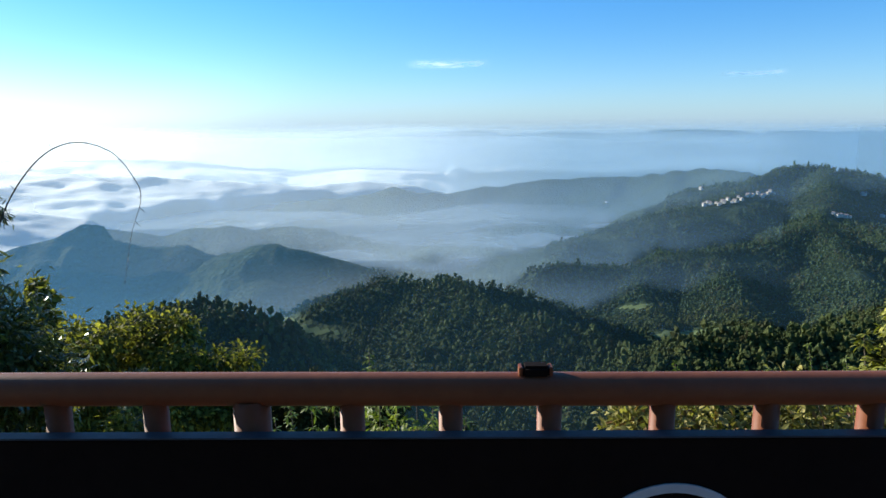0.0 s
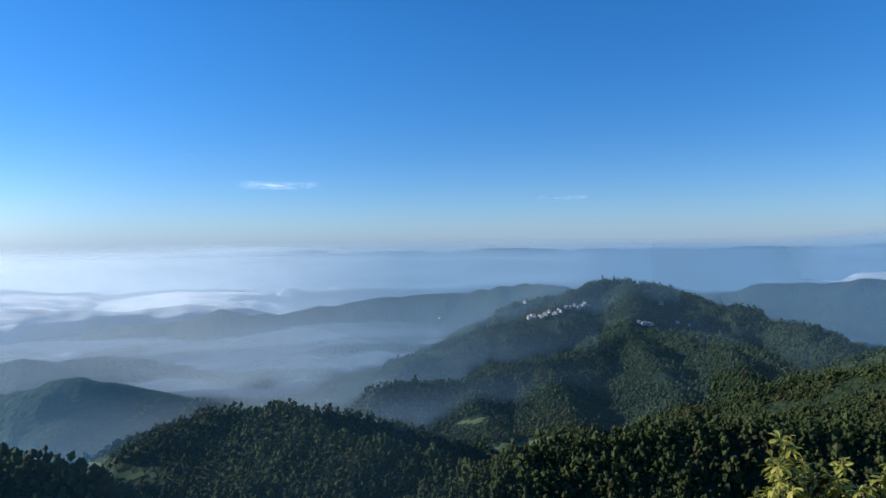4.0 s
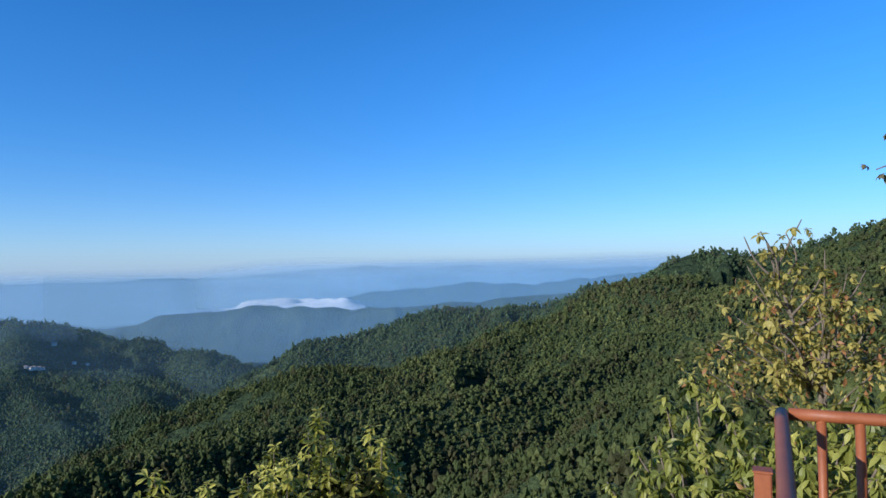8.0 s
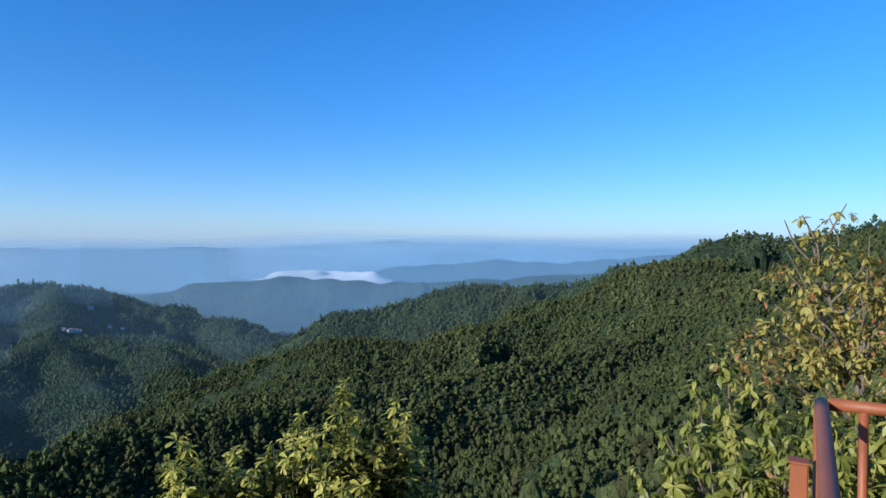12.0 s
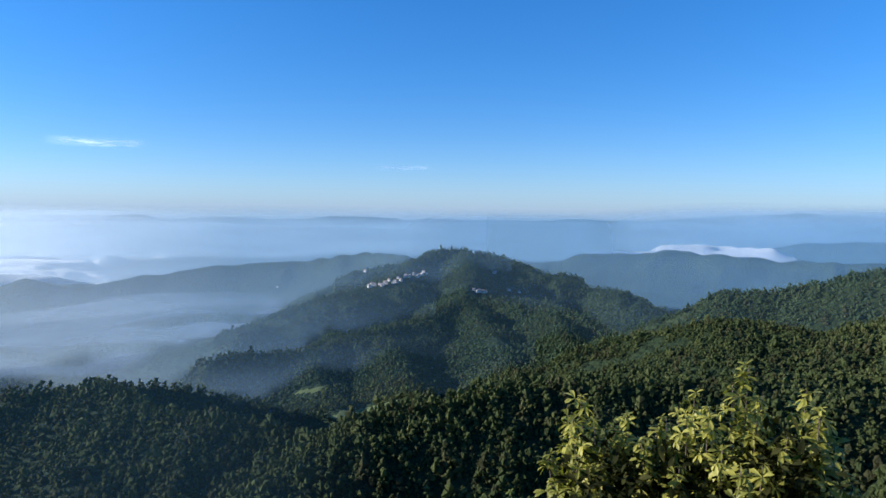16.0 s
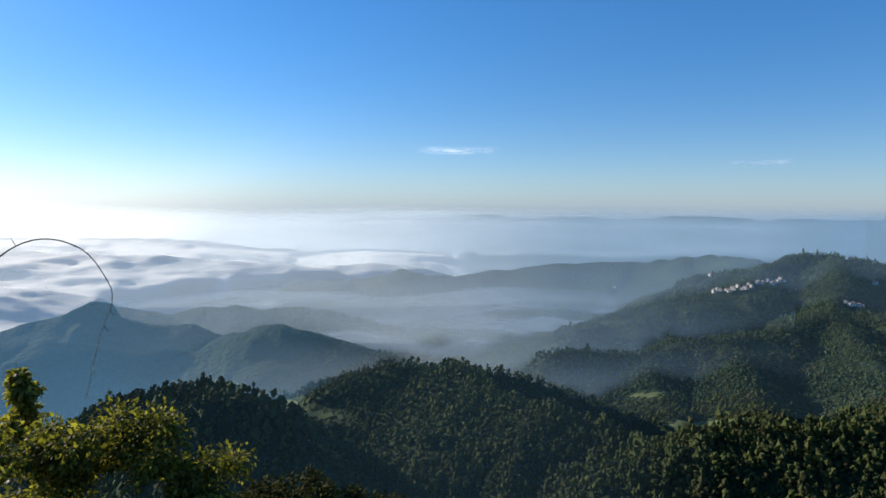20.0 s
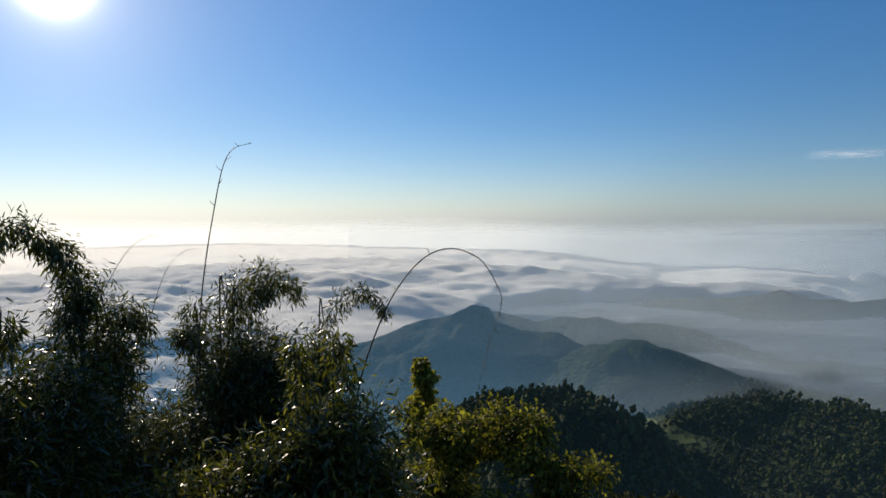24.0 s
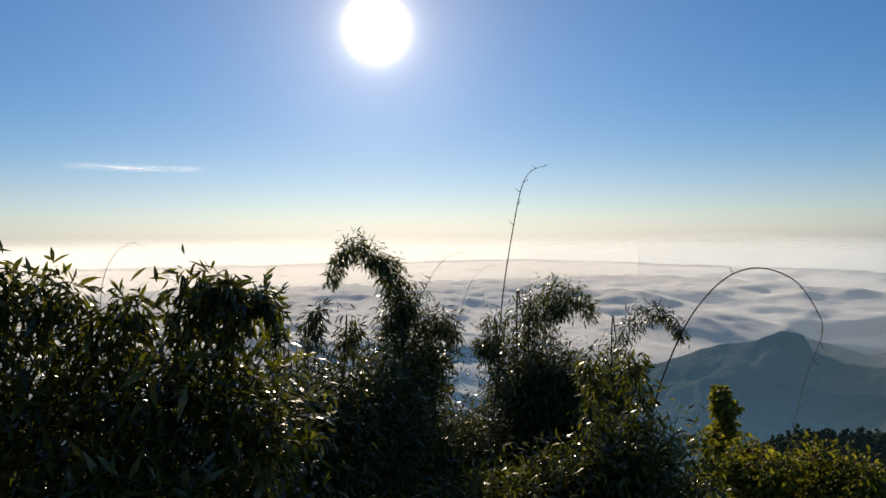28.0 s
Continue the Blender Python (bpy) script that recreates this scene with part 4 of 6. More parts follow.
rng = random.Random(5)
house = build_house()
spots = [(22.9 + 5.1 * k / 25 + rng.uniform(-0.12, 0.12), -6.95 + 1.25 * k / 25 + rng.uniform(-0.22, 0.12), 1300) for k in range(26)]
spots += [(32.1 + 0.27 * k, -7.2 - 0.04 * k + rng.uniform(-0.08, 0.05), 1180) for k in range(5)]
spots += [(36.1, -7.3, 1130), (15.1, -6.9, 1700), (22.6, -5.6, 1500), (33.9, -5.6, 1400), (35.2, -7.25, 1150)]
HOUSES = []
for k, seat in enumerate(spots):
    p = crest_at(*seat)
    HOUSES.append((p.x, p.y))
    m = pose(p.x, p.y, p.z + 3.0, 0, 0, rng.uniform(-25, 25) - 45 - seat[0]) @ Matrix.Scale(rng.uniform(0.55, 0.95), 4)
    if k == 0:
        first = m
    else:
        copy_thing(house, m)
house.matrix_basis = first


# ---- cleared fields on the slopes ----
FIELDS = []


def field(az1, el1, az2, el2, half, guess):
    """A strip of cleared ground laid on the slope between two bearings."""
    n, rows = 26, []
    for k in range(n + 1):
        s = k / n
        az, el = az1 + (az2 - az1) * s, el1 + (el2 - el1) * s + 0.07 * math.sin(k * 0.33)
        wide = half * (0.25 + 0.75 * math.sin(math.pi * s)) * (0.9 + 0.12 * math.sin(k * 0.5))
        a, b = crest_at(az, el - wide, guess), crest_at(az, el + wide, guess)
        row = [a.lerp(b, w) for w in (0, 0.25, 0.5, 0.75, 1)]
        high = land(np.array([p.x for p in row]), np.array([p.y for p in row]))
        rows.append([Vector((p.x, p.y, h + 0.5)) for p, h in zip(row, high)])
        FIELDS.extend((p.x, p.y) for p in row)
    bm = bmesh.new()
    grid = [[bm.verts.new(p) for p in row] for row in rows]
    for r1, r2 in zip(grid, grid[1:]):
        for q in range(4):
            bm.faces.new((r1[q], r2[q], r2[q + 1], r1[q + 1])).smooth = True
    tagged(part("field", bm, M_MEADOW), "cleared pale green field strip on the wooded slope", "field", kind="structure")


field(-17.2, -15.5, -12.4, -16.9, 0.28, 440)
field(-14.0, -17.2, -8.4, -18.4, 0.3, 420)
field(16.4, -15.9, 19.6, -15.3, 0.2, 640)
field(18.6, -18.2, 25.5, -16.8, 0.28, 380)


# ---- the forest ----
def crown_template(seed, clumps, tall):
    """A tree crown: many uneven leafy clumps heaped round an axis, narrower towards the top, with gaps between them."""
    rng = np.random.default_rng(seed)
    ball = np.array([(1, 0, 0), (-1, 0, 0), (0, 1, 0), (0, -1, 0), (0, 0, 1), (0, 0, -1)], float)
    tri = np.array([(0, 2, 4), (2, 1, 4), (1, 3, 4), (3, 0, 4), (2, 0, 5), (1, 2, 5), (3, 1, 5), (0, 3, 5)])
    v, f = [], []
    for k in range(clumps):
        s = k / max(1, clumps - 1)
        a = k * 2.4 + rng.uniform(-0.5, 0.5)
        z = 0.85 - 1.25 * s + rng.uniform(-0.12, 0.12)
        out = 0.08 if k == 0 else (0.3 + 0.45 * s) * rng.uniform(0.7, 1.15)
        c = np.array([out * math.cos(a), out * math.sin(a), z * tall])
        spin = np.array(Euler(rng.uniform(0, 6.3, 3)).to_matrix())
        size = rng.uniform(0.75, 1.2) * (0.5 if clumps > 6 else 0.6) * (0.75 + 0.35 * s)
        v.append((ball * rng.uniform(0.6, 1.3, (6, 1))) @ spin * size + c)
        f.append(tri + 6 * k)
    return np.concatenate(v), np.concatenate(f)


# the highest sight line up to each distance, to leave out trees that stand hidden behind a ridge
SIGHT = np.maximum.accumulate((GZ - 1.6) / GR, axis=1)


def forest(name, label, lo, hi, step, sprays, size, seed, material=None):
    rng = np.random.default_rng(seed)
    n = int(hi * 2 / step)
    gx, gy = np.meshgrid(np.arange(n) * step - hi, np.arange(n) * step - hi)
    x = (gx + rng.uniform(-0.48, 0.48, gx.shape) * step).ravel()
    y = (gy + rng.uniform(-0.48, 0.48, gy.shape) * step).ravel()
    r, a = np.hypot(x, y), np.degrees(np.arctan2(x, y))
    keep = (r > lo) & (r < hi) & (a > -95) & (a < 108)
    x, y, r, a = x[keep], y[keep], r[keep], a[keep]
    ia = np.clip(((a + 96) / 0.3).astype(int), 0, len(fine_az) - 1)
    ir = np.clip(np.searchsorted(RAD, r) - 2, 0, len(RAD) - 1)
    z0 = GZ[ia, np.clip(ir + 1, 0, len(RAD) - 1)]
    seen = (z0 + size * 2.0 - 1.6) / r > SIGHT[ia, np.maximum(ir - 2, 0)] - 0.004
    glade = (r < 640) | (fbm(x / 70, y / 70, 3, 60) < 0.72)
    # bearings and distances left without trees, to fit the camera's view
    bare_in_view = (r > 640) & (a < -10) | (r > 820) & (a > -12) & (a < 10) | (r > 1250) & (a < 20)
    # no trees on the sight line before a house, or on the fields
    kept_clear = np.zeros(len(x), bool)
    for hx, hy in HOUSES:
        hr = math.hypot(hx, hy)
        along = (x * hx + y * hy) / hr
        across = np.abs(x * hy - y * hx) / hr
        kept_clear |= (across < 11) & (along > hr - 70) & (along < hr + 9)
    for fx, fy in FIELDS:
        if lo - 20 < math.hypot(fx, fy) < hi + 20:
            kept_clear |= (x - fx) ** 2 + (y - fy) ** 2 < 42
    keep = seen & glade & (z0 > -226) & ~kept_clear & ~bare_in_view
    x, y, r = x[keep], y[keep], r[keep]
    z = land(x, y)
    kinds = rng.integers(0, 4, len(x))
    for k in range(4):
        pick = kinds == k
        m = int(pick.sum())
        s = size * np.clip(np.exp(rng.normal(0.0, 0.42 if hi < 500 else 0.3, m)), 0.45, 2.2)
        t = rng.uniform(0, 2 * np.pi, m)
        c, q, o = np.cos(t) * s, np.sin(t) * s, np.zeros(m)
        up = s * rng.uniform(0.8, 1.6 if hi < 500 else 1.3, m)
        turns = np.stack([np.stack([c, -q, o], -1), np.stack([q, c, o], -1), np.stack([o, o, up], -1)], 1)
        places = np.stack([x[pick], y[pick], z[pick] + up * 0.35], -1)
        crown = crown_template(seed + k, sprays, 1.5 if lo < 400 else 1.25 if lo < 700 else 0.95)
        me = scatter(name, crown, turns, places, False)
        me.attributes.new("tone", "FLOAT", "POINT").data.foreach_set("value", np.repeat(rng.random(m), len(crown[0])).astype(np.float32))
        ob = part(name, me, material or M_FOREST)
        tagged(ob, label, "forest", kind="stuff")


forest("forest", "dense dark green forest crowns on the nearer slopes", 75, 420, 4.4, 8, 2.45, 100)
forest("forest", "dense green forest crowns on the middle slopes", 420, 720, 4.2, 4, 2.3, 150)
forest("forest", "green forest crowns on the middle hills, tinted for haze", 720, 1300, 5.6, 3, 2.75, 200, M_FOREST_HAZED)
forest("forest", "far forest on the village hill and ranges, tinted bluish for haze", 1300, 1750, 7, 3, 3.2, 300, M_FOREST_HAZED)


# ---- the lookout: floor slab, railings, sign board ----
slab = part("floor", box(bmesh.new(), (-4.2, -7.0, -0.3), (3.3, 0.2, 0.0), 0.02), M_CONCRETE)
tagged(slab, "grey concrete floor slab of the lookout", "floor", kind="structure")
# unseen wall, added to keep skylight off the near side of the railing
wall = part("unseen_wall_back", box(bmesh.new(), (-7.0, -7.4, -1.2), (5.0, -7.0, 4.6)), M_LIGHT_BLOCK)
tagged(wall, "unseen dark brown wall added behind the lookout to block skylight", "wall", kind="structure")
# unseen roof, added to darken the railing further
roof = part("ceiling", box(bmesh.new(), (-6.0, -7.0, 2.7), (2.2, -0.8, 2.85), 0.02), M_LIGHT_BLOCK)
tagged(roof, "unseen dark brown roof added over the lookout to block skylight", "ceiling", kind="structure")
RAIL_Z, RAIL_Y = 1.0078, 0.0776


def railing(name, label, start, end, bars, lower, post_at):
    """Welded pipe railing: a top rail, a lower rail, upright bars between, and posts."""
    start, end = Vector(start), Vector(end)
    way, length = (end - start).normalized(), (end - start).length
    ob = empty(name, start, label=label, category="railing")
    bm = tube(bmesh.new(), [start + way * d + Vector((0, 0, RAIL_Z + 0.0015 * math.sin(3 * d))) for d in np.linspace(0, length, 25)], 0.0235, 16)
    part("top_rail", bm, M_RAIL, ob)
    for z in lower:
        part("lower_rail", tube(bmesh.new(), [start + Vector((0, 0, z)), end + Vector((0, 0, z))], 0.0215, 14), M_RAIL, ob)
    for k in bars:
        p = start + way * float(k)
        part("baluster", tube(bmesh.new(), [p + Vector((0, 0, lower[-1])), p + Vector((0, 0, RAIL_Z - 0.01))], 0.0175, 12), M_RAIL, ob)
    for d in post_at:
        p = start + way * d
        part("post", tube(bmesh.new(), [p, p + Vector((0, 0, RAIL_Z - 0.012))], 0.026, 14), M_RAIL, ob)
        part("base_plate", box(bmesh.new(), p + Vector((-0.07, -0.07, 0)), p + Vector((0.07, 0.07, 0.012)), 0.003), M_RAIL, ob)
    return ob


front = railing("front_railing", "red-brown painted steel pipe railing along the lookout edge", (-1.1, RAIL_Y, 0), (3.17, RAIL_Y, 0), [*np.arange(1.271, 0, -0.1395), *np.arange(1.431, 4.2, 0.147)], (0.12,), (0.03, 0.85, 2.3, 4.27))
side = railing("side_railing", "red-brown painted steel pipe railing running back from the corner", (3.17, -0.022, 0), (3.17, -4.4, 0), np.arange(0.11, 4.3, 0.126), (0.12,), (1.5, 2.9, 4.35))

clip = empty("rail_clip", (0.15, RAIL_Y, RAIL_Z + 0.02), label="small dark metal clip on the top rail", category="clip")
part("saddle", box(bmesh.new(), (0.131, RAIL_Y - 0.012, RAIL_Z + 0.018), (0.169, RAIL_Y + 0.012, RAIL_Z + 0.036), 0.004), M_SIGN, clip)
for x in (0.129, 0.171):
    part("lug", box(bmesh.new(), (x - 0.0025, RAIL_Y - 0.009, RAIL_Z + 0.018), (x + 0.0025, RAIL_Y + 0.009, RAIL_Z + 0.034), 0.001), M_RAIL, clip, "paler painted lug")

stub = empty("corner_bracket", (3.05, 0.075, 0), label="short orange steel box post outside the corner", category="post")
part("box_post", box(bmesh.new(), (3.02, 0.045, -0.5), (3.08, 0.105, 0.81), 0.004), M_RAIL, stub)
part("cap", box(bmesh.new(), (3.015, 0.04, 0.81), (3.085, 0.11, 0.818), 0.002), M_RAIL, stub)


def ring(bm, x, z, y, r1, r2, n=48):
    a = np.arange(n) * 2 * math.pi / n
    inner = [[bm.verts.new((x + r * math.cos(t), yy, z + r * math.sin(t))) for t in a] for r, yy in ((r1, y), (r2, y), (r2, y + 0.003), (r1, y + 0.003))]
    for p, q in zip(inner, inner[1:] + inner[:1]):
        for k in range(n):
            bm.faces.new((p[k], p[(k + 1) % n], q[(k + 1) % n], q[k]))
    return bm


board = empty("sign_board", (0, RAIL_Y - 0.04, 0.2), label="dark sign board with a white ring, hung on the railing", category="sign")
part("panel", box(bmesh.new(), (-1.05, RAIL_Y - 0.05, 0.2), (1.6, RAIL_Y - 0.036, 0.958), 0.003), M_SIGN, board)
# paler strip added as the sky's highlight along the board's top edge
part("top_highlight_strip", box(bmesh.new(), (-1.05, RAIL_Y - 0.053, 0.958), (1.6, RAIL_Y - 0.033, 0.9605), 0.0005), M_HIGHLIGHT, board, "paler strip standing in for the sky highlight on the top edge")
part("ring", ring(bmesh.new(), 0.337, 0.766, RAIL_Y - 0.0535, 0.112, 0.125), M_WHITE, board, "white painted ring")
TURN = Matrix.Translation((0, RAIL_Y, 0)) @ Matrix.Rotation(radians(-1.36), 4, "Z") @ Matrix.Translation((0, -RAIL_Y, 0))
for ob in (front, clip, board):
    ob.matrix_basis = TURN @ ob.matrix_basis


# ---- plants near the railing ----
EYE = [(0.1, 0.15, 1.6)]
EYE_LOW, EYE_MID, EYE_EAST, EYE_WEST = (-0.02, -0.55, 1.44), (0.28, 0.14, 1.585), (0.337, 0.069, 1.615), (-0.13, 0.22, 1.58)


def spot(az, el, d):
    """A place seen at a bearing from the part of the railing that the plant stands before."""
    return bearing(az, el, d, EYE[0])


def leaf(length, width, droop=0.25, fold=0.25, stalk=0.08, shape=((0.3, 0.85), (0.62, 1.0))):
    """A pointed leaf along +y, folded along its middle and bent down: places and triangles."""
    v, L, w = [(0, 0, 0)], length, width / 2
    for s, k in shape:
        for side in (-1, 0, 1):
            v.append((side * w * k, L * (stalk + (1 - stalk) * s), abs(side) * fold * w - droop * L * s * s))
    v.append((0, L, -droop * L))
    f = [(0, 2, 1), (0, 3, 2), (1, 2, 5), (1, 5, 4), (2, 3, 6), (2, 6, 5), (4, 5, 7), (5, 6, 7)]
    return np.array(v, float), np.array(f)


def thin_leaf(length, width, droop=0.25):
    """A leaf of two faces only, for dense masses."""
    return np.array([(0, 0, 0), (-width / 2, 0.45 * length, -0.1 * droop * length), (width / 2, 0.45 * length, -0.1 * droop * length), (0, length, -droop * length)]), np.array([(0, 2, 1), (1, 2, 3)])


def frames(ways, rng, roll=0.5):
    """A turn for each direction: +y runs along it, +z faces up as far as it can."""
    y = ways / np.linalg.norm(ways, axis=1, keepdims=True)
    up = np.array([0, 0, 1.0]) + rng.normal(0, roll, y.shape)
    x = np.cross(y, up)
    x /= np.linalg.norm(x, axis=1, keepdims=True) + 1e-9
    return np.stack([x, y, np.cross(x, y)], -1)


def rosette(name, template, count, tilt, rng):
    """A whorl of leaves grown from one shoot tip, as one connected mesh."""
    a = np.arange(count) * 2.4 + rng.uniform(0, 6)
    lift = np.radians(rng.uniform(*tilt, count))
    ways = np.stack([np.cos(a) * np.cos(lift), np.sin(a) * np.cos(lift), np.sin(lift)], -1)
    turns = frames(ways, rng, 0.2) * rng.uniform(0.7, 1.1, count)[:, None, None]
    tv, tf = template
    v = np.einsum("nij,kj->nki", turns, tv[1:]).reshape(-1, 3)
    k = len(tv) - 1
    f = np.concatenate([np.where(tf == 0, 0, tf + n * k) for n in range(count)])
    return np_mesh(name, np.concatenate([np.zeros((1, 3)), v]), f, False)


def leaf_cloud(name, template, centres, ways, rng, sizes=(0.7, 1.25), roll=0.6):
    s = rng.uniform(*sizes, len(centres))[:, None, None]
    return scatter(name, template, frames(ways, rng, roll) * s, centres, False)


def shoots(thing, base, tips, cluster_meshes, material, rng, step, top, size, stem=0.012, sway=0.12, spread=0.16):
    """Stems that rise from a base to the given tips, with leaf clusters along their upper part."""
    base = Vector(base)
    for tip in tips:
        tip = Vector(tip)
        bend = Vector((rng.uniform(-sway, sway), rng.uniform(-sway, sway), 0))
        line = curve([base, base.lerp(tip, 0.45) + bend + Vector((0, 0, 0.12)), base.lerp(tip, 0.8) + bend * 0.5, tip], 6)
        n = len(line)
        part("stem", tube(bmesh.new(), line, [stem * (1 - 0.8 * k / n) + 0.002 for k in range(n)], 6), M_BARK, thing)
        total = sum((b - a).length for a, b in zip(line, line[1:]))
        d = 0.0
        while d < min(top, total * 0.8):
            left, k = d, n - 1
            while k > 0 and left > (line[k] - line[k - 1]).length:
                left -= (line[k] - line[k - 1]).length
                k -= 1
            p = line[k].lerp(line[k - 1], left / max(1e-6, (line[k] - line[k - 1]).length))
            off = Vector((rng.normal(0, 1), rng.normal(0, 1), rng.normal(0, 0.5))) * (0.015 + spread * min(d, 0.9))
            ob = part("sprig", cluster_meshes[int(rng.integers(len(cluster_meshes)))], material, thing)
            out = off.normalized() * min(1.0, d * 2.5) + Vector((0, 0, 0.75))
            turn = out.to_track_quat("Z", "Y").to_matrix().to_4x4()
            k = size * rng.uniform(0.75, 1.2) * (0.7 if d == 0 else 1.0)
            ob.matrix_basis = Matrix.Translation(p + off) @ turn @ Matrix.Rotation(rng.uniform(0, 6.28), 4, "Z") @ Matrix.Diagonal((k, k, k, 1))
            d += step * rng.uniform(0.7, 1.3)


def blob_points(blobs, count, rng, shell=0.55):
    """Random places in lumps (centre, half sizes), more of them near the surface; also the outward ways."""
    vol = np.array([b[1][0] * b[1][2] for b in blobs])
    pick = rng.choice(len(blobs), count, p=vol / vol.sum())
    c = np.array([list(b[0]) for b in blobs])[pick]
    h = np.array([b[1] for b in blobs])[pick]
    u = rng.normal(0, 1, (count, 3))
    u /= np.linalg.norm(u, axis=1, keepdims=True)
    lump = 0.82 + 0.36 * value_noise(u[:, 0] * 2.3 + c[:, 0] * 3, u[:, 2] * 2.3 + u[:, 1] * 1.7, 77)
    r = (shell + (1 - shell) * rng.random(count)) * lump
    return c + u * h * r[:, None], u


def eased(az, el, d, half_az, half_el, depth):
    """A lump of foliage given by its bearing, with half sizes in degrees and metres of depth."""
    p = spot(az, el, d)
    k = math.tan(radians(1)) * d
    return p, (half_az * k, depth, half_el * k)


def bush(name, label, category, blobs, template, count, material, seed, droop=0.3, sizes=(0.7, 1.25), shell=0.55, stems=6, group="", clump=0.0):
    """A bush: stems from the ground, and a crown of many single leaves."""
    rng = np.random.default_rng(seed)
    c = sum((b[0] for b in blobs), Vector()) / len(blobs)
    foot = Vector((c.x, c.y, ground_z(c.x, c.y)))
    ob = empty(name, foot, label=label, category=category, group=group)
    for k in range(stems):
        b = blobs[k % len(blobs)]
        top = b[0] + Vector((rng.normal(0, b[1][0] * 0.4), rng.normal(0, b[1][1] * 0.3), b[1][2] * 0.4))
        line = curve([foot + Vector((rng.normal(0, 0.1), rng.normal(0, 0.1), -0.1)), foot.lerp(top, 0.5) + Vector((rng.normal(0, 0.1), rng.normal(0, 0.1), 0)), top], 6)
        part("stem", tube(bmesh.new(), line, [0.022 * (1 - 0.8 * j / len(line)) for j in range(len(line))], 6), M_BARK, ob)
    if clump:
        knots, knot_out = blob_points(blobs, max(20, count // (45 if clump < 0.25 else 240)), rng, shell)
    if clump >= 0.25:
        lumps = [(Vector(k), Vector((1, 1, 0.8)) * clump * rng.uniform(0.4, 1.7)) for k in knots]
        places, out = blob_points(lumps, count, rng, 0.15)
    elif clump:
        pick = rng.integers(0, len(knots), count)
        off = np.clip(rng.normal(0, 1, (count, 3)), -1.4, 1.4)
        places, out = knots[pick] + off * clump, knot_out[pick] * 0.5 + off / np.linalg.norm(off, axis=1, keepdims=True)
    else:
        places, out = blob_points(blobs, count, rng, shell)
    ways = out * 0.8 + rng.normal(0, 0.5, out.shape) + np.array([0, 0, -droop])
    fo = part("foliage", leaf_cloud("foliage", template, places, ways, rng, sizes), material, ob)
    fo["kind"] = "stuff"
    return ob


OBOVATE = leaf(0.108, 0.038, 0.35, 0.2, 0.08, ((0.4, 0.7), (0.78, 1.0)))
LANCE = leaf(0.1, 0.036, 0.25, 0.12)
SMALL = leaf(0.075, 0.034, 0.2)
BROAD = leaf(0.105, 0.038, 0.45, 0.16)
BLADE = leaf(0.1, 0.016, 0.25, 0.05, 0.04)
MASS, MASS_WIDE = thin_leaf(0.1, 0.018), thin_leaf(0.11, 0.026)
BLADE_WIDE = leaf(0.11, 0.024, 0.25, 0.05, 0.04)

EYE[0] = EYE_MID
# yellow-green shrub in front of the forest
rng = np.random.default_rng(11)
shrub = empty("broadleaf_shrub", (4.3, 3.3, ground_z(4.3, 3.3)), label="yellow-green shrub with whorled leaves, sunlit above the slope", category="shrub")
whorls = [rosette("sprig", OBOVATE, 8, (-25, 55), rng) for _ in range(7)]
TIPS = [(54.5, -11.9, 5.0), (53.4, -13.6, 4.9), (55.6, -14.2, 5.1), (58.7, -13.2, 5.1), (59.6, -15.2, 5.0), (60.4, -16.2, 5.2), (57.5, -17, 4.8), (50.5, -14.6, 5.0), (51.6, -15.6, 4.8),
        (49.3, -15.8, 5.2), (47.6, -17.6, 5.0), (45.2, -16.7, 5.0), (44.2, -18, 4.9), (41.2, -15.6, 5.0), (40.2, -17.4, 5.1), (42.4, -17.4, 4.8), (46.4, -19, 4.7), (38.5, -20.5, 4.9),
        (52.8, -18.5, 4.6), (55.8, -19.4, 4.6), (62, -19.2, 5.2), (49.5, -20.5, 4.6), (43, -21, 4.7), (59, -20.5, 4.8)]
TIPS += [(a + rng.uniform(-1.7, 1.7), e - rng.uniform(0.9, 3.6), d + rng.uniform(-0.25, 0.25)) for a, e, d in TIPS for _ in range(1)]
shoots(shrub, (4.2, 3.3, ground_z(4.2, 3.3)), [spot(*t) for t in TIPS], whorls, M_SHRUB, rng, 0.046, 0.75, 0.85, 0.007, spread=0.14)
# inner leaves coloured near-black, standing in for the shade inside the shrub
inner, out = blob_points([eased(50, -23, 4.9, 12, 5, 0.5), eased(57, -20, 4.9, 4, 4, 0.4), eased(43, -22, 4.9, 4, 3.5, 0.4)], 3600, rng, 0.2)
fo = part("foliage", leaf_cloud("foliage", LANCE, inner, out + rng.normal(0, 0.6, out.shape), rng), M_DARK_SHADE, shrub)
fo["kind"] = "stuff"


EYE[0] = EYE_EAST


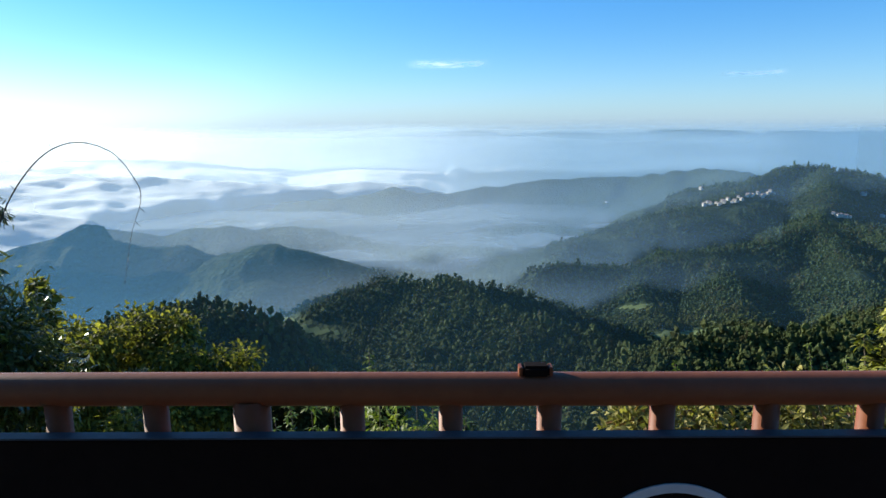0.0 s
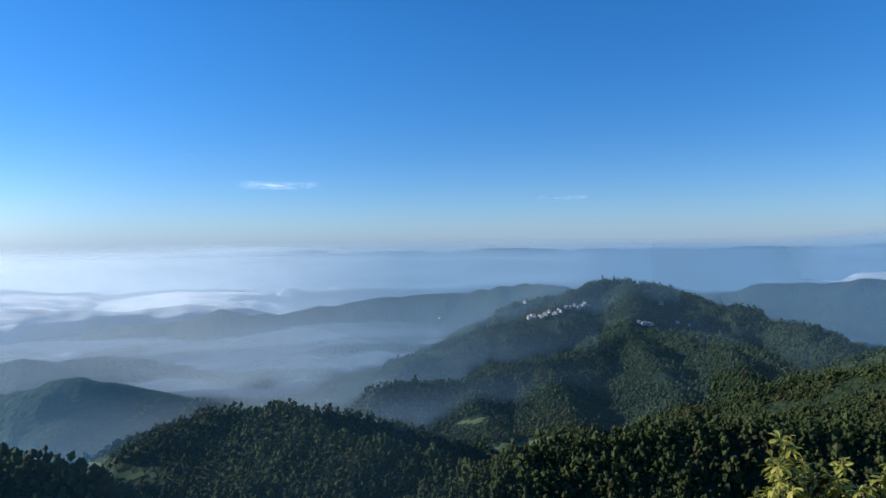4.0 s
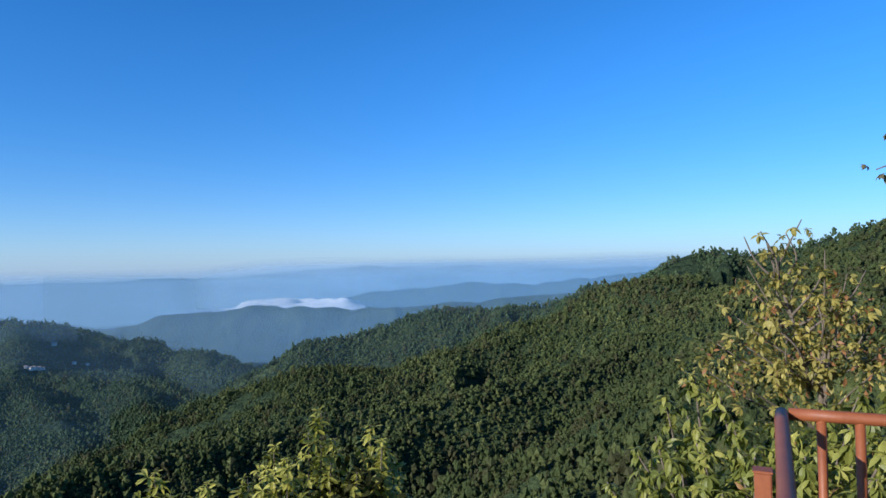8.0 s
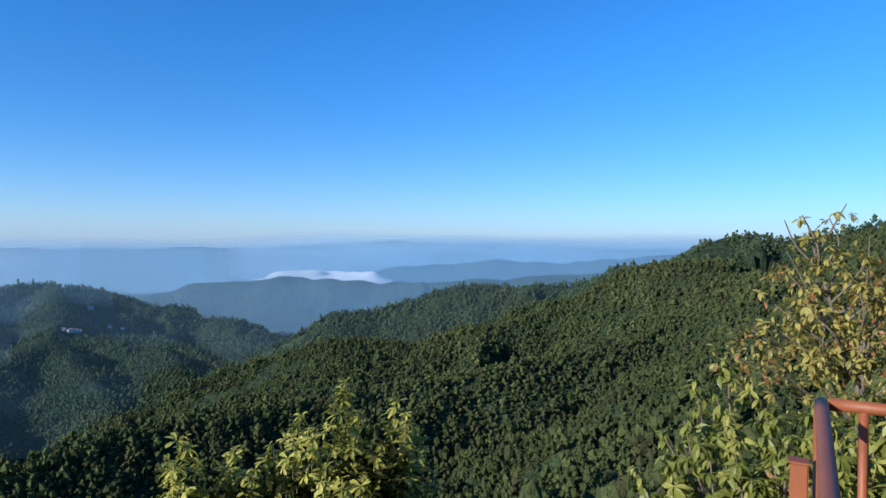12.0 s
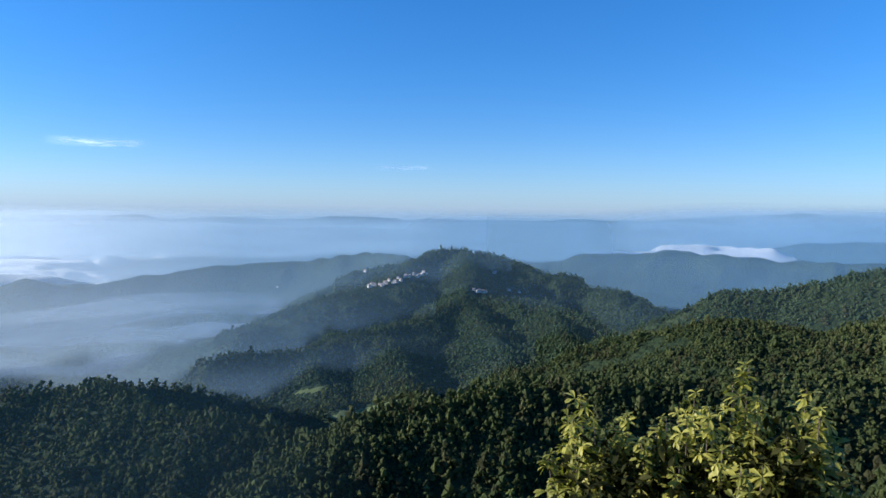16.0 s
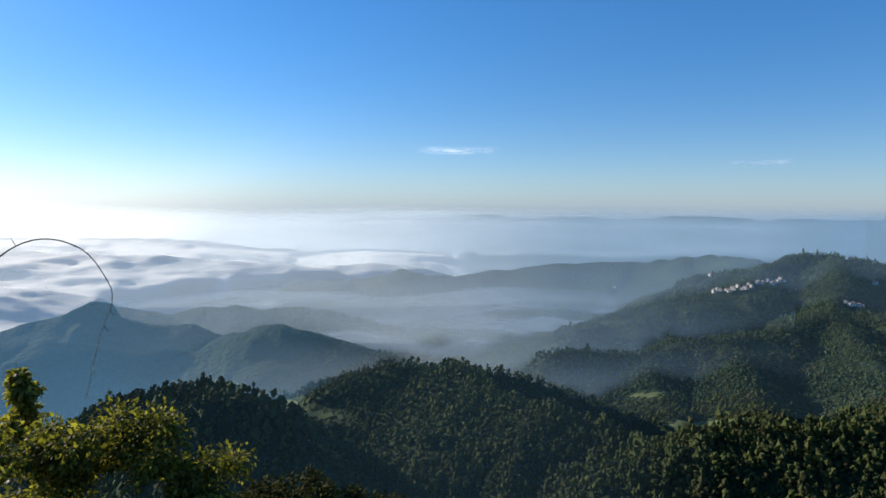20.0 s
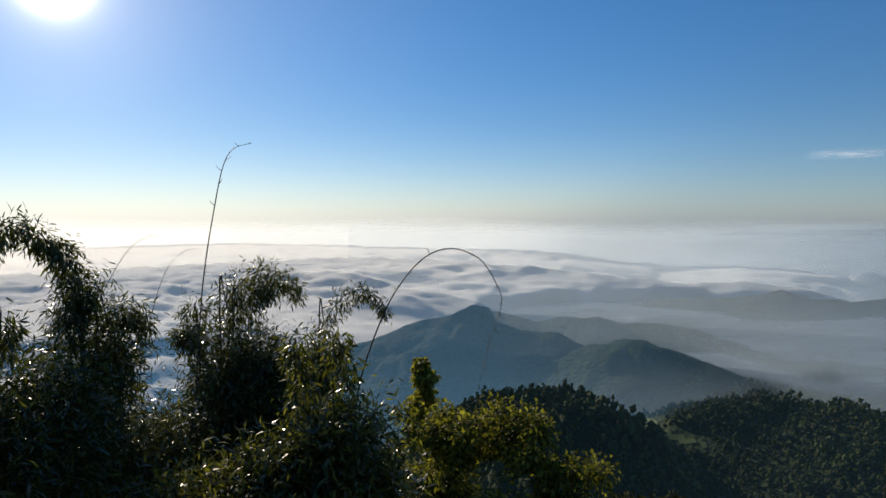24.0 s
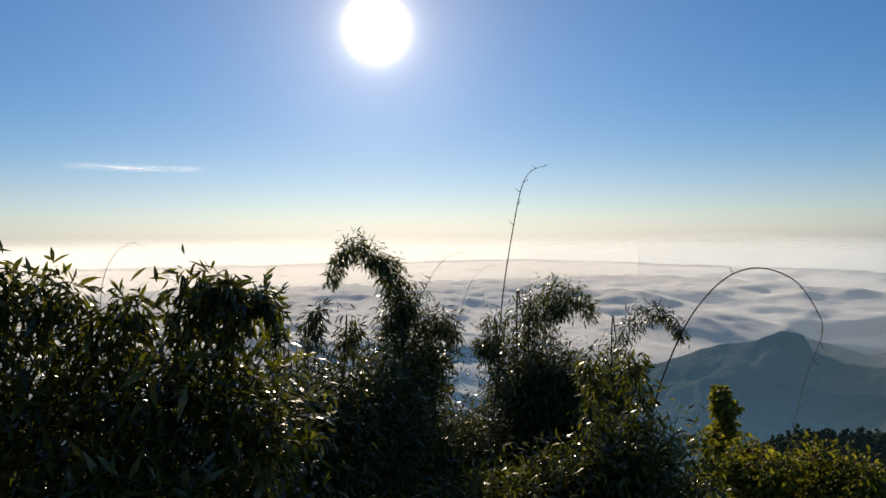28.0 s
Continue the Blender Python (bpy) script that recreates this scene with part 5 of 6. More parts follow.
# tree with turning leaves behind the corner of the railing
def turning_tree():
    rng = np.random.default_rng(21)
    foot = spot(94.5, -24, 6.3)
    foot.z = ground_z(foot.x, foot.y)
    ob = empty("small_tree", foot, label="slender small tree with yellow and reddish turning leaves", category="tree")
    trunk = curve([foot, spot(94.3, -13, 6.2), spot(93.6, -10, 6.2), spot(92.4, -4.5, 6.1), spot(91.4, -1, 6.1), spot(90.8, 1.4, 6.0)], 6)
    part("trunk", tube(bmesh.new(), trunk, [0.03 * (1 - 0.85 * k / len(trunk)) for k in range(len(trunk))], 8), M_BARK, ob)
    for top in ((96.2, -1.2, 6.2), (94.8, 0.6, 6.1), (89.4, -0.6, 6.0), (98.4, -3.6, 6.3)):
        line = curve([foot, spot(94.4, -14, 6.2), spot((94.4 + top[0]) / 2, (top[1] - 11) / 2, 6.15), spot(*top)], 6)
        part("stem", tube(bmesh.new(), line, [0.017 * (1 - 0.8 * k / len(line)) for k in range(len(line))], 6), M_BARK, ob)
    knots = [rosette("sprig", leaf(0.085, 0.036, 0.45, 0.12), 7, (-65, 40), rng) for _ in range(5)]
    ends = [(89.2, 1.8, 6.0), (90.4, 2.2, 6.0), (93.3, 3.0, 6.0), (92.2, 2.0, 6.1), (91.3, -0.4, 5.9), (93.5, -0.4, 6.2), (94.9, -0.6, 6.1), (97.4, -1.0, 6.3), (95.8, -2.2, 6.0), (89.6, -2.4, 6.1), (88.2, -4.4, 6.0), (90.4, -4.6, 5.9),
            (96.8, -4.0, 6.2), (98.2, -5.0, 6.4), (94.2, -3.4, 5.9), (87.0, -6.8, 6.0), (89.2, -7.0, 5.8), (92.0, -6.4, 5.9), (96.2, -6.8, 6.2), (99.6, -6.4, 6.4), (86.2, -9.0, 6.0), (91, -9.4, 5.9), (97.6, -8.6, 6.1), (94.6, -7.4, 5.8), (88.2, -9.6, 5.7)]
    for k, e in enumerate(ends):
        tip = spot(*e)
        root = min(trunk, key=lambda p: abs(p.z - (tip.z - 0.42)))
        line = curve([root, root.lerp(tip, 0.55) + Vector((rng.normal(0, 0.05), rng.normal(0, 0.05), -0.03)), tip], 6)
        part("branch", tube(bmesh.new(), line, [0.011 * (1 - 0.8 * j / len(line)) + 0.0015 for j in range(len(line))], 5), M_BARK, ob)
        for j in range(4 if k < 4 else 11):
            t = rng.uniform(0.6, 1.0) if k < 4 else rng.uniform(0.25, 1.0)
            p = line[int(t * (len(line) - 1))] + Vector((rng.normal(0, 0.11), rng.normal(0, 0.11), rng.normal(0, 0.09))) * (0.5 if k < 4 else 1)
            c = part("sprig", knots[int(rng.integers(5))], M_AUTUMN, ob)
            s = rng.uniform(0.6, 1.1) * (0.9 if k < 4 else 1)
            c.matrix_basis = Matrix.LocRotScale(p, Euler((rng.uniform(-0.7, 0.7), rng.uniform(-0.7, 0.7), rng.uniform(0, 6.3))), (s, s, s))
    lumps = [eased(92, -7.5, 6.2, 4.5, 3.5, 0.5), eased(95, -3.5, 6.2, 3, 2.6, 0.4), eased(90.5, -3.5, 6.1, 2, 2.4, 0.3), eased(97, -7.5, 6.3, 3, 3, 0.5), eased(87.5, -8.5, 6.0, 2.4, 2.6, 0.4)]
    places, out = blob_points(lumps, 1300, rng, 0.2)
    fo = part("foliage", leaf_cloud("foliage", leaf(0.065, 0.028, 0.35, 0.1), places, out + rng.normal(0, 0.7, out.shape) + np.array([0, 0, -0.3]), rng), M_AUTUMN, ob)
    fo["kind"] = "stuff"
    return ob


turning_tree()


def overhanging_tree():
    """A tree beside the lookout, of which one bough reaches into view."""
    rng = np.random.default_rng(31)
    foot = Vector((4.6, -2.6, ground_z(4.6, -2.6)))
    ob = empty("tree", foot, label="tree with sparse grey-olive leaves, boughs reaching over the slope", category="tree")
    trunk = curve([foot, foot + Vector((0.1, 0.1, 2.2)), foot + Vector((0.0, 0.3, 3.6)), foot + Vector((0.1, 0.5, 5.2))], 6)
    part("trunk", tube(bmesh.new(), trunk, [0.09 * (1 - 0.75 * k / len(trunk)) for k in range(len(trunk))], 10), M_BARK, ob)
    knots = [rosette("sprig", leaf(0.075, 0.034, 0.5), 5, (-75, 20), rng) for _ in range(5)]
    limb = curve([foot + Vector((0.05, 0.2, 3.0)), spot(107, 2.6, 4.9), spot(104.3, 5.2, 4.8), spot(103.2, 7.4, 4.7), spot(102.2, 8.8, 4.7)], 5)
    part("limb", tube(bmesh.new(), limb, [0.03 * (1 - 0.75 * k / len(limb)) for k in range(len(limb))], 7), M_BARK, ob)
    twigs = [[(103.8, 6.0), (101.8, 7.0), (99.8, 6.9), (98.2, 6.4)], [(103, 7.6), (101, 8.6), (99.6, 9.2)], [(102.4, 7.2), (100.6, 6.4), (99.7, 5.3)], [(103.5, 6.4), (102.7, 5.6), (102.3, 5.0)], [(103, 7.8), (103.3, 9.2), (102.6, 10.2)],
             [(103.6, 6.8), (105, 8), (106, 9.5)], [(104.4, 5.4), (105.4, 6.2), (106.6, 6.6)], [(107.5, 9), (105.2, 11.2), (103.6, 12.6), (102.6, 13.0)], [(107.5, 11), (105.6, 13.6), (104.3, 15.2)], [(106, 12), (104.6, 13), (103.9, 12)], [(108, 13), (106, 15.6), (105, 17)]]
    for k, tw in enumerate(twigs):
        line = curve([spot(a, e, 4.7 + 0.08 * math.sin(k * 2.1 + j)) for j, (a, e) in enumerate(tw)], 5)
        part("twig", tube(bmesh.new(), line, [0.009 * (1 - 0.8 * j / len(line)) + 0.0015 for j in range(len(line))], 5), M_BARK, ob)
        for j in range(11):
            p = line[int(rng.uniform(0.15, 1.0) * (len(line) - 1))] + Vector((rng.normal(0, 0.045), rng.normal(0, 0.045), rng.normal(-0.01, 0.045)))
            c = part("sprig", knots[int(rng.integers(5))], M_BRANCH, ob)
            s = rng.uniform(0.55, 1.05)
            c.matrix_basis = Matrix.LocRotScale(p, Euler((rng.uniform(-0.8, 0.8), rng.uniform(-0.8, 0.8), rng.uniform(0, 6.3))), (s, s, s))
    # lower boughs at the edge of view
    for a, e in ((103.4, 1.2), (104.4, 0.2), (102.6, -1.6), (103.6, -3.4), (102.4, -4.6), (104.5, -6.2), (105.5, -2)):
        tip = spot(a, e, 5.0)
        root = min(trunk, key=lambda p: abs(p.z - (tip.z - 0.3)))
        line = curve([root, root.lerp(tip, 0.6) + Vector((0, 0, 0.1)), tip], 6)
        part("limb", tube(bmesh.new(), line, [0.016 * (1 - 0.8 * j / len(line)) + 0.002 for j in range(len(line))], 5), M_BARK, ob)
        for j in range(16):
            p = line[int(rng.uniform(0.6, 1.0) * (len(line) - 1))] + Vector((rng.normal(0, 0.09), rng.normal(0, 0.09), rng.normal(0, 0.08)))
            c = part("sprig", knots[int(rng.integers(5))], M_AUTUMN, ob)
            s = rng.uniform(0.7, 1.2)
            c.matrix_basis = Matrix.LocRotScale(p, Euler((rng.uniform(-0.8, 0.8), rng.uniform(-0.8, 0.8), rng.uniform(0, 6.3))), (s, s, s))


overhanging_tree()

# drooping broad-leaved bushes round the corner of the railing
rng = np.random.default_rng(41)
fans = [rosette("sprig", BROAD, 9, (-65, 25), rng) for _ in range(5)]
corner = empty("broadleaf_bush", spot(88, -30, 5.0), label="green bush with large drooping oval leaves beyond the railing corner", category="bush")
TIPS = [(85.2, -9.4, 5.2), (82.8, -11.2, 5.0), (84.4, -12.2, 4.9), (87, -10.6, 5.1), (80.2, -15.4, 4.9), (82, -14.4, 4.8), (85.6, -14.6, 4.6), (88, -12.8, 4.8), (78, -18.2, 4.9), (80.8, -18, 4.7), (84, -17.2, 4.6), (89.5, -14.6, 4.5), (91.5, -11.6, 5.0),
        (94.5, -11.2, 5.0), (97, -9.4, 5.2), (99.4, -8.4, 5.3), (101.6, -7.6, 5.3), (103.8, -8.6, 5.2), (96, -12.6, 4.7), (99, -12.4, 4.6), (102, -12.2, 4.7), (105.2, -12, 4.7), (93, -15, 4.4), (97.6, -16, 4.3), (101.5, -16, 4.3), (87, -18.4, 4.4), (92, -19, 4.2), (105, -16.5, 4.3)]
shoots(corner, spot(90, -32, 5.0), [spot(*t) for t in TIPS], fans, M_BROAD, rng, 0.06, 0.8, 1.0, 0.014)
inner, out = blob_points([eased(92, -20, 5.0, 13, 7.5, 0.5), eased(100, -17, 5.1, 8, 6, 0.4), eased(87, -23, 5.0, 4.5, 5, 0.4)], 5000, rng, 0.3)
fo = part("foliage", leaf_cloud("foliage", leaf(0.09, 0.034, 0.35), inner, out + rng.normal(0, 0.6, out.shape) + np.array([0, 0, -0.4]), rng), M_BROAD, corner)
fo["kind"] = "stuff"

EYE[0] = EYE_LOW
# bushes just below the railing
bush("hedge_bush", "sunlit yellow-green bush of small leaves below the bamboo", "bush", [eased(-27.5, -17.2, 20, 3.0, 2.8, 1.2), eased(-22, -18.6, 20, 3.2, 2.7, 1.2), eased(-31, -18.5, 20, 3.2, 3.6, 1.2), eased(-25, -23, 19, 8, 4.5, 1.4), eased(-18.5, -22, 19.5, 2.2, 2.6, 1.0)], leaf(0.17, 0.085, 0.3, 0.2), 19000, M_HEDGE, 51, stems=9, clump=0.5, shell=0.7)
EYE[0] = EYE_WEST
bush("hedge_bush", "upright leafy sapling on the slope", "bush", [eased(-32.5, -12.0, 24, 0.9, 1.4, 0.4), eased(-32.2, -14.0, 24, 1.4, 1.8, 0.5), eased(-32.6, -17.6, 24, 1.8, 3, 0.8)], leaf(0.24, 0.12, 0.3, 0.2), 2600, M_HEDGE, 55, stems=4, clump=0.28)
EYE[0] = EYE_LOW
rng = np.random.default_rng(52)
wild = bush("wild_bush", "green bush with pale broad leaves on upright stems below the railing", "bush", [eased(-11.5, -31, 4.0, 3.0, 3.6, 0.25), eased(-4, -29.5, 4.0, 2.6, 3.6, 0.25), eased(1, -32, 4.0, 3, 4, 0.3)], LANCE, 1500, M_WILD, 52, clump=0.06, sizes=(0.4, 0.8), stems=3)
sprays = [rosette("sprig", LANCE, 5, (-35, 30), rng) for _ in range(6)]
TIPS = [(-13.6, -24.6, 3.9), (-11.6, -24.2, 4.0), (-9.4, -24.3, 4.0), (-7.6, -26, 3.9), (-5.8, -21.6, 4.1), (-4.9, -23.6, 4.0), (-3.1, -23.6, 4.0), (-1.2, -23.7, 4.1), (0.4, -25.4, 4.0), (2.2, -25.9, 4.0), (3.6, -27.4, 4.0), (-15, -26.8, 3.9)]
shoots(wild, (-0.35, 3.0, ground_z(-0.35, 3.0)), [spot(*t) for t in TIPS], sprays, M_WILD, rng, 0.05, 0.55, 0.6, 0.005, sway=0.06, spread=0.1)
dry_bush = bush("wild_bush", "dry yellowish bush with bare thin twigs below the railing", "bush", [eased(20, -28.2, 4.4, 3.0, 3.4, 0.3), eased(26, -26.6, 4.5, 3.2, 3.6, 0.3), eased(33, -25.2, 4.6, 3.4, 4.4, 0.3), eased(39, -25.8, 4.6, 3, 4.6, 0.3)], SMALL, 6200, M_DRY, 53, stems=10, clump=0.075, sizes=(0.5, 1.15))
for a, e in ((18, -23.6), (20.4, -24.2), (22.9, -21.3), (24.3, -22.8), (26.2, -21.5), (28.7, -21.2), (30.4, -20.8), (33.2, -18.4), (34.6, -19.6), (35.9, -19), (38.4, -19.4), (40.6, -20.4)):
    tip, low = spot(a, e, 4.5), spot(a + rng.uniform(0.6, 2.6), e - rng.uniform(6, 8), 4.5)
    line = curve([low, low.lerp(tip, 0.5) + Vector((rng.uniform(-0.03, 0.03), 0, 0.02)), tip], 5)
    part("twig", tube(bmesh.new(), line, [0.0045 * (1 - 0.6 * k / len(line)) for k in range(len(line))], 5), M_BARK, dry_bush)
    for k in range(7):
        p = line[-1].lerp(line[len(line) // 2], k / 8)
        ob = part("sprig", sprays[k % 6], M_DRY, dry_bush)
        size = 0.36 * rng.uniform(0.7, 1.2)
        ob.matrix_basis = Matrix.Translation(p) @ Euler(rng.uniform(-0.9, 0.9, 3)).to_matrix().to_4x4() @ Matrix.Diagonal((size, size, size, 1))
bush("tree", "dark rounded tree crown on the slope below", "tree", [eased(-12, -24, 30, 4.6, 3.4, 2.2), eased(-7.5, -25.5, 30, 4, 3.2, 2.0), eased(-15, -26, 30, 4, 3, 2)], thin_leaf(0.22, 0.12), 18000, M_DARK_SHADE, 54, clump=0.55)


# ---- bamboo ----
EYE[0] = EYE_WEST


def bamboo(label, base, plumes, lumps, template, mass, per_plume, per_lump, seed, material=M_BAMBOO, shell=0.35):
    """A bamboo clump: bending culms with feathery hanging leaves, and a leafy mass below."""
    rng = np.random.default_rng(seed)
    base = spot(*base)
    base.z = min(ground_z(base.x, base.y), base.z)
    ob = empty("bamboo_clump", base, label=label, category="bamboo", group="bamboo clumps beside the lookout")
    for plume, width in plumes:
        pts = [base + Vector((rng.normal(0, 0.15), rng.normal(0, 0.15), -0.1)), *[spot(*p) for p in plume]]
        line = curve(pts, 8)
        n = len(line)
        part("culm", tube(bmesh.new(), line, [0.01 * (1 - 0.85 * k / n) + 0.0015 for k in range(n)], 6), M_CULM, ob)
        t = rng.uniform(0.3, 1.0, per_plume)
        arr = np.array([p[:] for p in line])
        c = np.stack([np.interp(t * (n - 1), np.arange(n), arr[:, k]) for k in range(3)], -1)
        fat = width * (0.3 + 1.0 * (1 - t) ** 0.8) + 0.03
        knot = np.clip(rng.normal(0, 1, (36, 3)), -1.5, 1.5)
        off = knot[rng.integers(0, 36, per_plume)] * 0.75 + np.clip(rng.normal(0, 0.55, (per_plume, 3)), -1, 1)
        off *= fat[:, None] * 0.6
        off[:, 2] -= np.abs(rng.normal(0, 0.6, per_plume)) * fat * 0.7
        ways = off / (np.linalg.norm(off, axis=1, keepdims=True) + 1e-6) * 0.6 + rng.normal(0, 0.55, off.shape) + np.array([0, 0, -0.5])
        fo = part("foliage", leaf_cloud("foliage", template, c + off, ways, rng), material, ob)
        fo["kind"] = "stuff"
    if lumps:
        places, out = blob_points([eased(*b) for b in lumps], per_lump, rng, shell)
        knot = rng.normal(0, 0.12, (260, 3))
        places = places + knot[rng.integers(0, 260, per_lump)]
        ways = out * 0.6 + rng.normal(0, 0.75, out.shape) + np.array([0, 0, -0.3])
        fo = part("foliage", leaf_cloud("foliage", mass, places, ways, rng), material, ob)
        fo["kind"] = "stuff"
        # extra glossy leaves laid level, added so that the low sun glints on them
        count = per_lump // (26 if material is M_THICKET else 50)
        places, out = blob_points([eased(*b) for b in lumps], count, rng, 0.8)
        ways = np.stack([rng.normal(0, 1, count), rng.normal(0, 1, count), rng.normal(-0.12, 0.1, count)], -1)
        fo = part("foliage", leaf_cloud("foliage", template, places, ways, rng, (0.8, 1.3), 0.14), M_GLINT, ob, "glossy level leaves added for sun glints")
        fo["kind"] = "stuff"
        # larger leaves added inside the clump as a dark core that stops light showing through
        places, out = blob_points([eased(*b) for b in lumps], per_lump // 5, rng, 0.0)
        fo = part("foliage", leaf_cloud("foliage", mass, places * 0.94 + places.mean(0) * 0.06, out + rng.normal(0, 0.6, out.shape), rng, (1.3, 2.0)), M_BAMBOO, ob)
        fo["kind"] = "stuff"
    return ob


bamboo("dark bamboo clump with broad glossy leaves close to the railing", (-84, -32, 4.2),
       [([(-85, -16, 4.2), (-84.8, -9, 4.2), (-83.2, -5.4, 4.2), (-81.6, -5.2, 4.1)], 0.2), ([(-79, -14, 4.1), (-77.6, -7, 4.1), (-75.8, -3.8, 4.1), (-74.6, -4.6, 4.0)], 0.13), ([(-77, -14, 4.2), (-74.6, -8, 4.2), (-72.4, -4.6, 4.2), (-71, -5.4, 4.2)], 0.11),
        ([(-91, -14, 4.3), (-90, -6, 4.3), (-88, -3.4, 4.3), (-86, -4, 4.3)], 0.22), ([(-94, -12, 4.3), (-93, -4, 4.3), (-91, -2.6, 4.3)], 0.22)],
       [(-90, -12.5, 4.3, 6, 7, 0.5), (-79.5, -13, 4.2, 6, 6.4, 0.5), (-73, -15.5, 4.2, 4.6, 7, 0.45), (-84, -21, 4.0, 14, 7, 0.5), (-75, -24, 4.0, 8, 5, 0.5)], BLADE_WIDE, MASS_WIDE, 600, 11500, 61, M_THICKET)
bamboo("bamboo clump with thin leaning stems", (-67, -30, 6.5),
       [([(-68, -14, 6.5), (-67.4, -8.6, 6.5), (-66.8, -5.4, 6.5)], 0.1), ([(-70.5, -14, 6.4), (-70.6, -9, 6.4), (-70, -7.2, 6.4)], 0.12), ([(-65, -14, 6.6), (-64.6, -9.4, 6.6), (-63.8, -7.8, 6.6)], 0.12)],
       [(-67.5, -18, 6.5, 6, 8.5, 0.7), (-62.5, -17, 7, 4, 8, 0.7)], BLADE, MASS, 420, 20800, 62)
bamboo("tall dark bamboo clump with a drooping feathery top", (-58.5, -28, 8.2),
       [([(-59.5, -12, 8.2), (-60.2, -5, 8.2), (-61.6, -1.8, 8.2), (-63.4, -0.4, 8.2), (-64.8, -1.4, 8.2), (-65.8, -3.6, 8.1)], 0.17), ([(-59.4, -12, 8.2), (-59.6, -6, 8.2), (-60.4, -2.8, 8.2), (-61.8, -1.6, 8.2)], 0.2), ([(-58.6, -12, 8.3), (-57.6, -8, 8.3), (-56, -7.2, 8.3), (-54.8, -8.8, 8.3)], 0.2), ([(-60, -14, 8.1), (-60.4, -8.4, 8.1), (-59, -5.8, 8.1)], 0.22)],
       [(-59.4, -13.5, 8.2, 2.6, 6.4, 0.6), (-58.5, -19.5, 8.2, 4.4, 7, 0.7), (-57.4, -11, 8.2, 1.8, 3.0, 0.4), (-53.5, -20, 8.6, 4.4, 6.5, 0.7)], BLADE, MASS, 1300, 25600, 63)
bamboo("dark bamboo clump bending to one side", (-47.5, -27, 9.2),
       [([(-49.4, -11, 9.2), (-48.8, -7, 9.2), (-47.2, -4.9, 9.2), (-45.4, -4.4, 9.2), (-43.8, -5.2, 9.2), (-43, -6.6, 9.2)], 0.2), ([(-48.4, -12, 9.2), (-47.8, -8, 9.2), (-46.4, -6, 9.2), (-45, -6.2, 9.2)], 0.22), ([(-51, -13, 9.1), (-51.6, -9.8, 9.1), (-52.6, -9.4, 9.1)], 0.2)],
       [(-48.4, -12.4, 9.2, 3.8, 4.6, 0.7), (-47.6, -18, 9.0, 5.6, 7, 0.8), (-45.4, -13.5, 9.2, 2.4, 4, 0.6)], BLADE, MASS, 1300, 24000, 64)
bamboo("slender bamboo clump with an arching leafy tip", (-41, -26, 9.8),
       [([(-41.4, -13, 9.8), (-40.8, -9, 9.8), (-39.4, -6.9, 9.8), (-37.8, -6.2, 9.8), (-36.4, -6.8, 9.8), (-35.6, -8.2, 9.8)], 0.14)],
       [(-41.2, -13.2, 9.8, 1.3, 3.6, 0.4)], BLADE, MASS, 900, 3200, 65)
bamboo("low bamboo thicket with pale glossy leaves", (-37, -30, 6.2),
       [([(-43, -18, 6.2), (-42.4, -14.6, 6.2)], 0.16), ([(-40, -18, 6.2), (-38.6, -13.4, 6.2)], 0.16)],
       [(-39.6, -20, 6.2, 4.6, 5.8, 0.6), (-36, -23.5, 6.2, 2.6, 4.0, 0.5), (-46, -23, 6.0, 5, 5.4, 0.6), (-53, -24.5, 6.0, 5, 5, 0.6)], BLADE_WIDE, MASS_WIDE, 500, 14400, 66, M_THICKET)


def bare_culm(label, points, d, thick, seed):
    """A long leafless shoot with short side twigs at its joints."""
    rng = np.random.default_rng(seed)
    first = spot(*points[0], d)
    ob = empty("bamboo_shoot", first, label=label, category="bamboo shoot", group="bare bamboo shoots")
    line = curve([spot(a, e, d) for a, e in points], 10)
    n = len(line)
    part("culm", tube(bmesh.new(), line, [thick * (1 - 0.8 * k / n) for k in range(n)], 6), M_CULM, ob)
    for k in range(3, n - 1, 4):
        p, way = line[k], (line[k] - line[k - 1]).normalized()
        out = (way * 0.8 + Vector((rng.normal(0, 0.7), rng.normal(0, 0.7), rng.normal(0, 0.3)))).normalized()
        s = rng.uniform(0.05, 0.14) * d / 10
        part("twig", tube(bmesh.new(), [p, p + out * s * 0.6, p + out * s + Vector((0, 0, 0.01))], [thick * 0.35, thick * 0.3, thick * 0.1], 4), M_CULM, ob)
    return ob


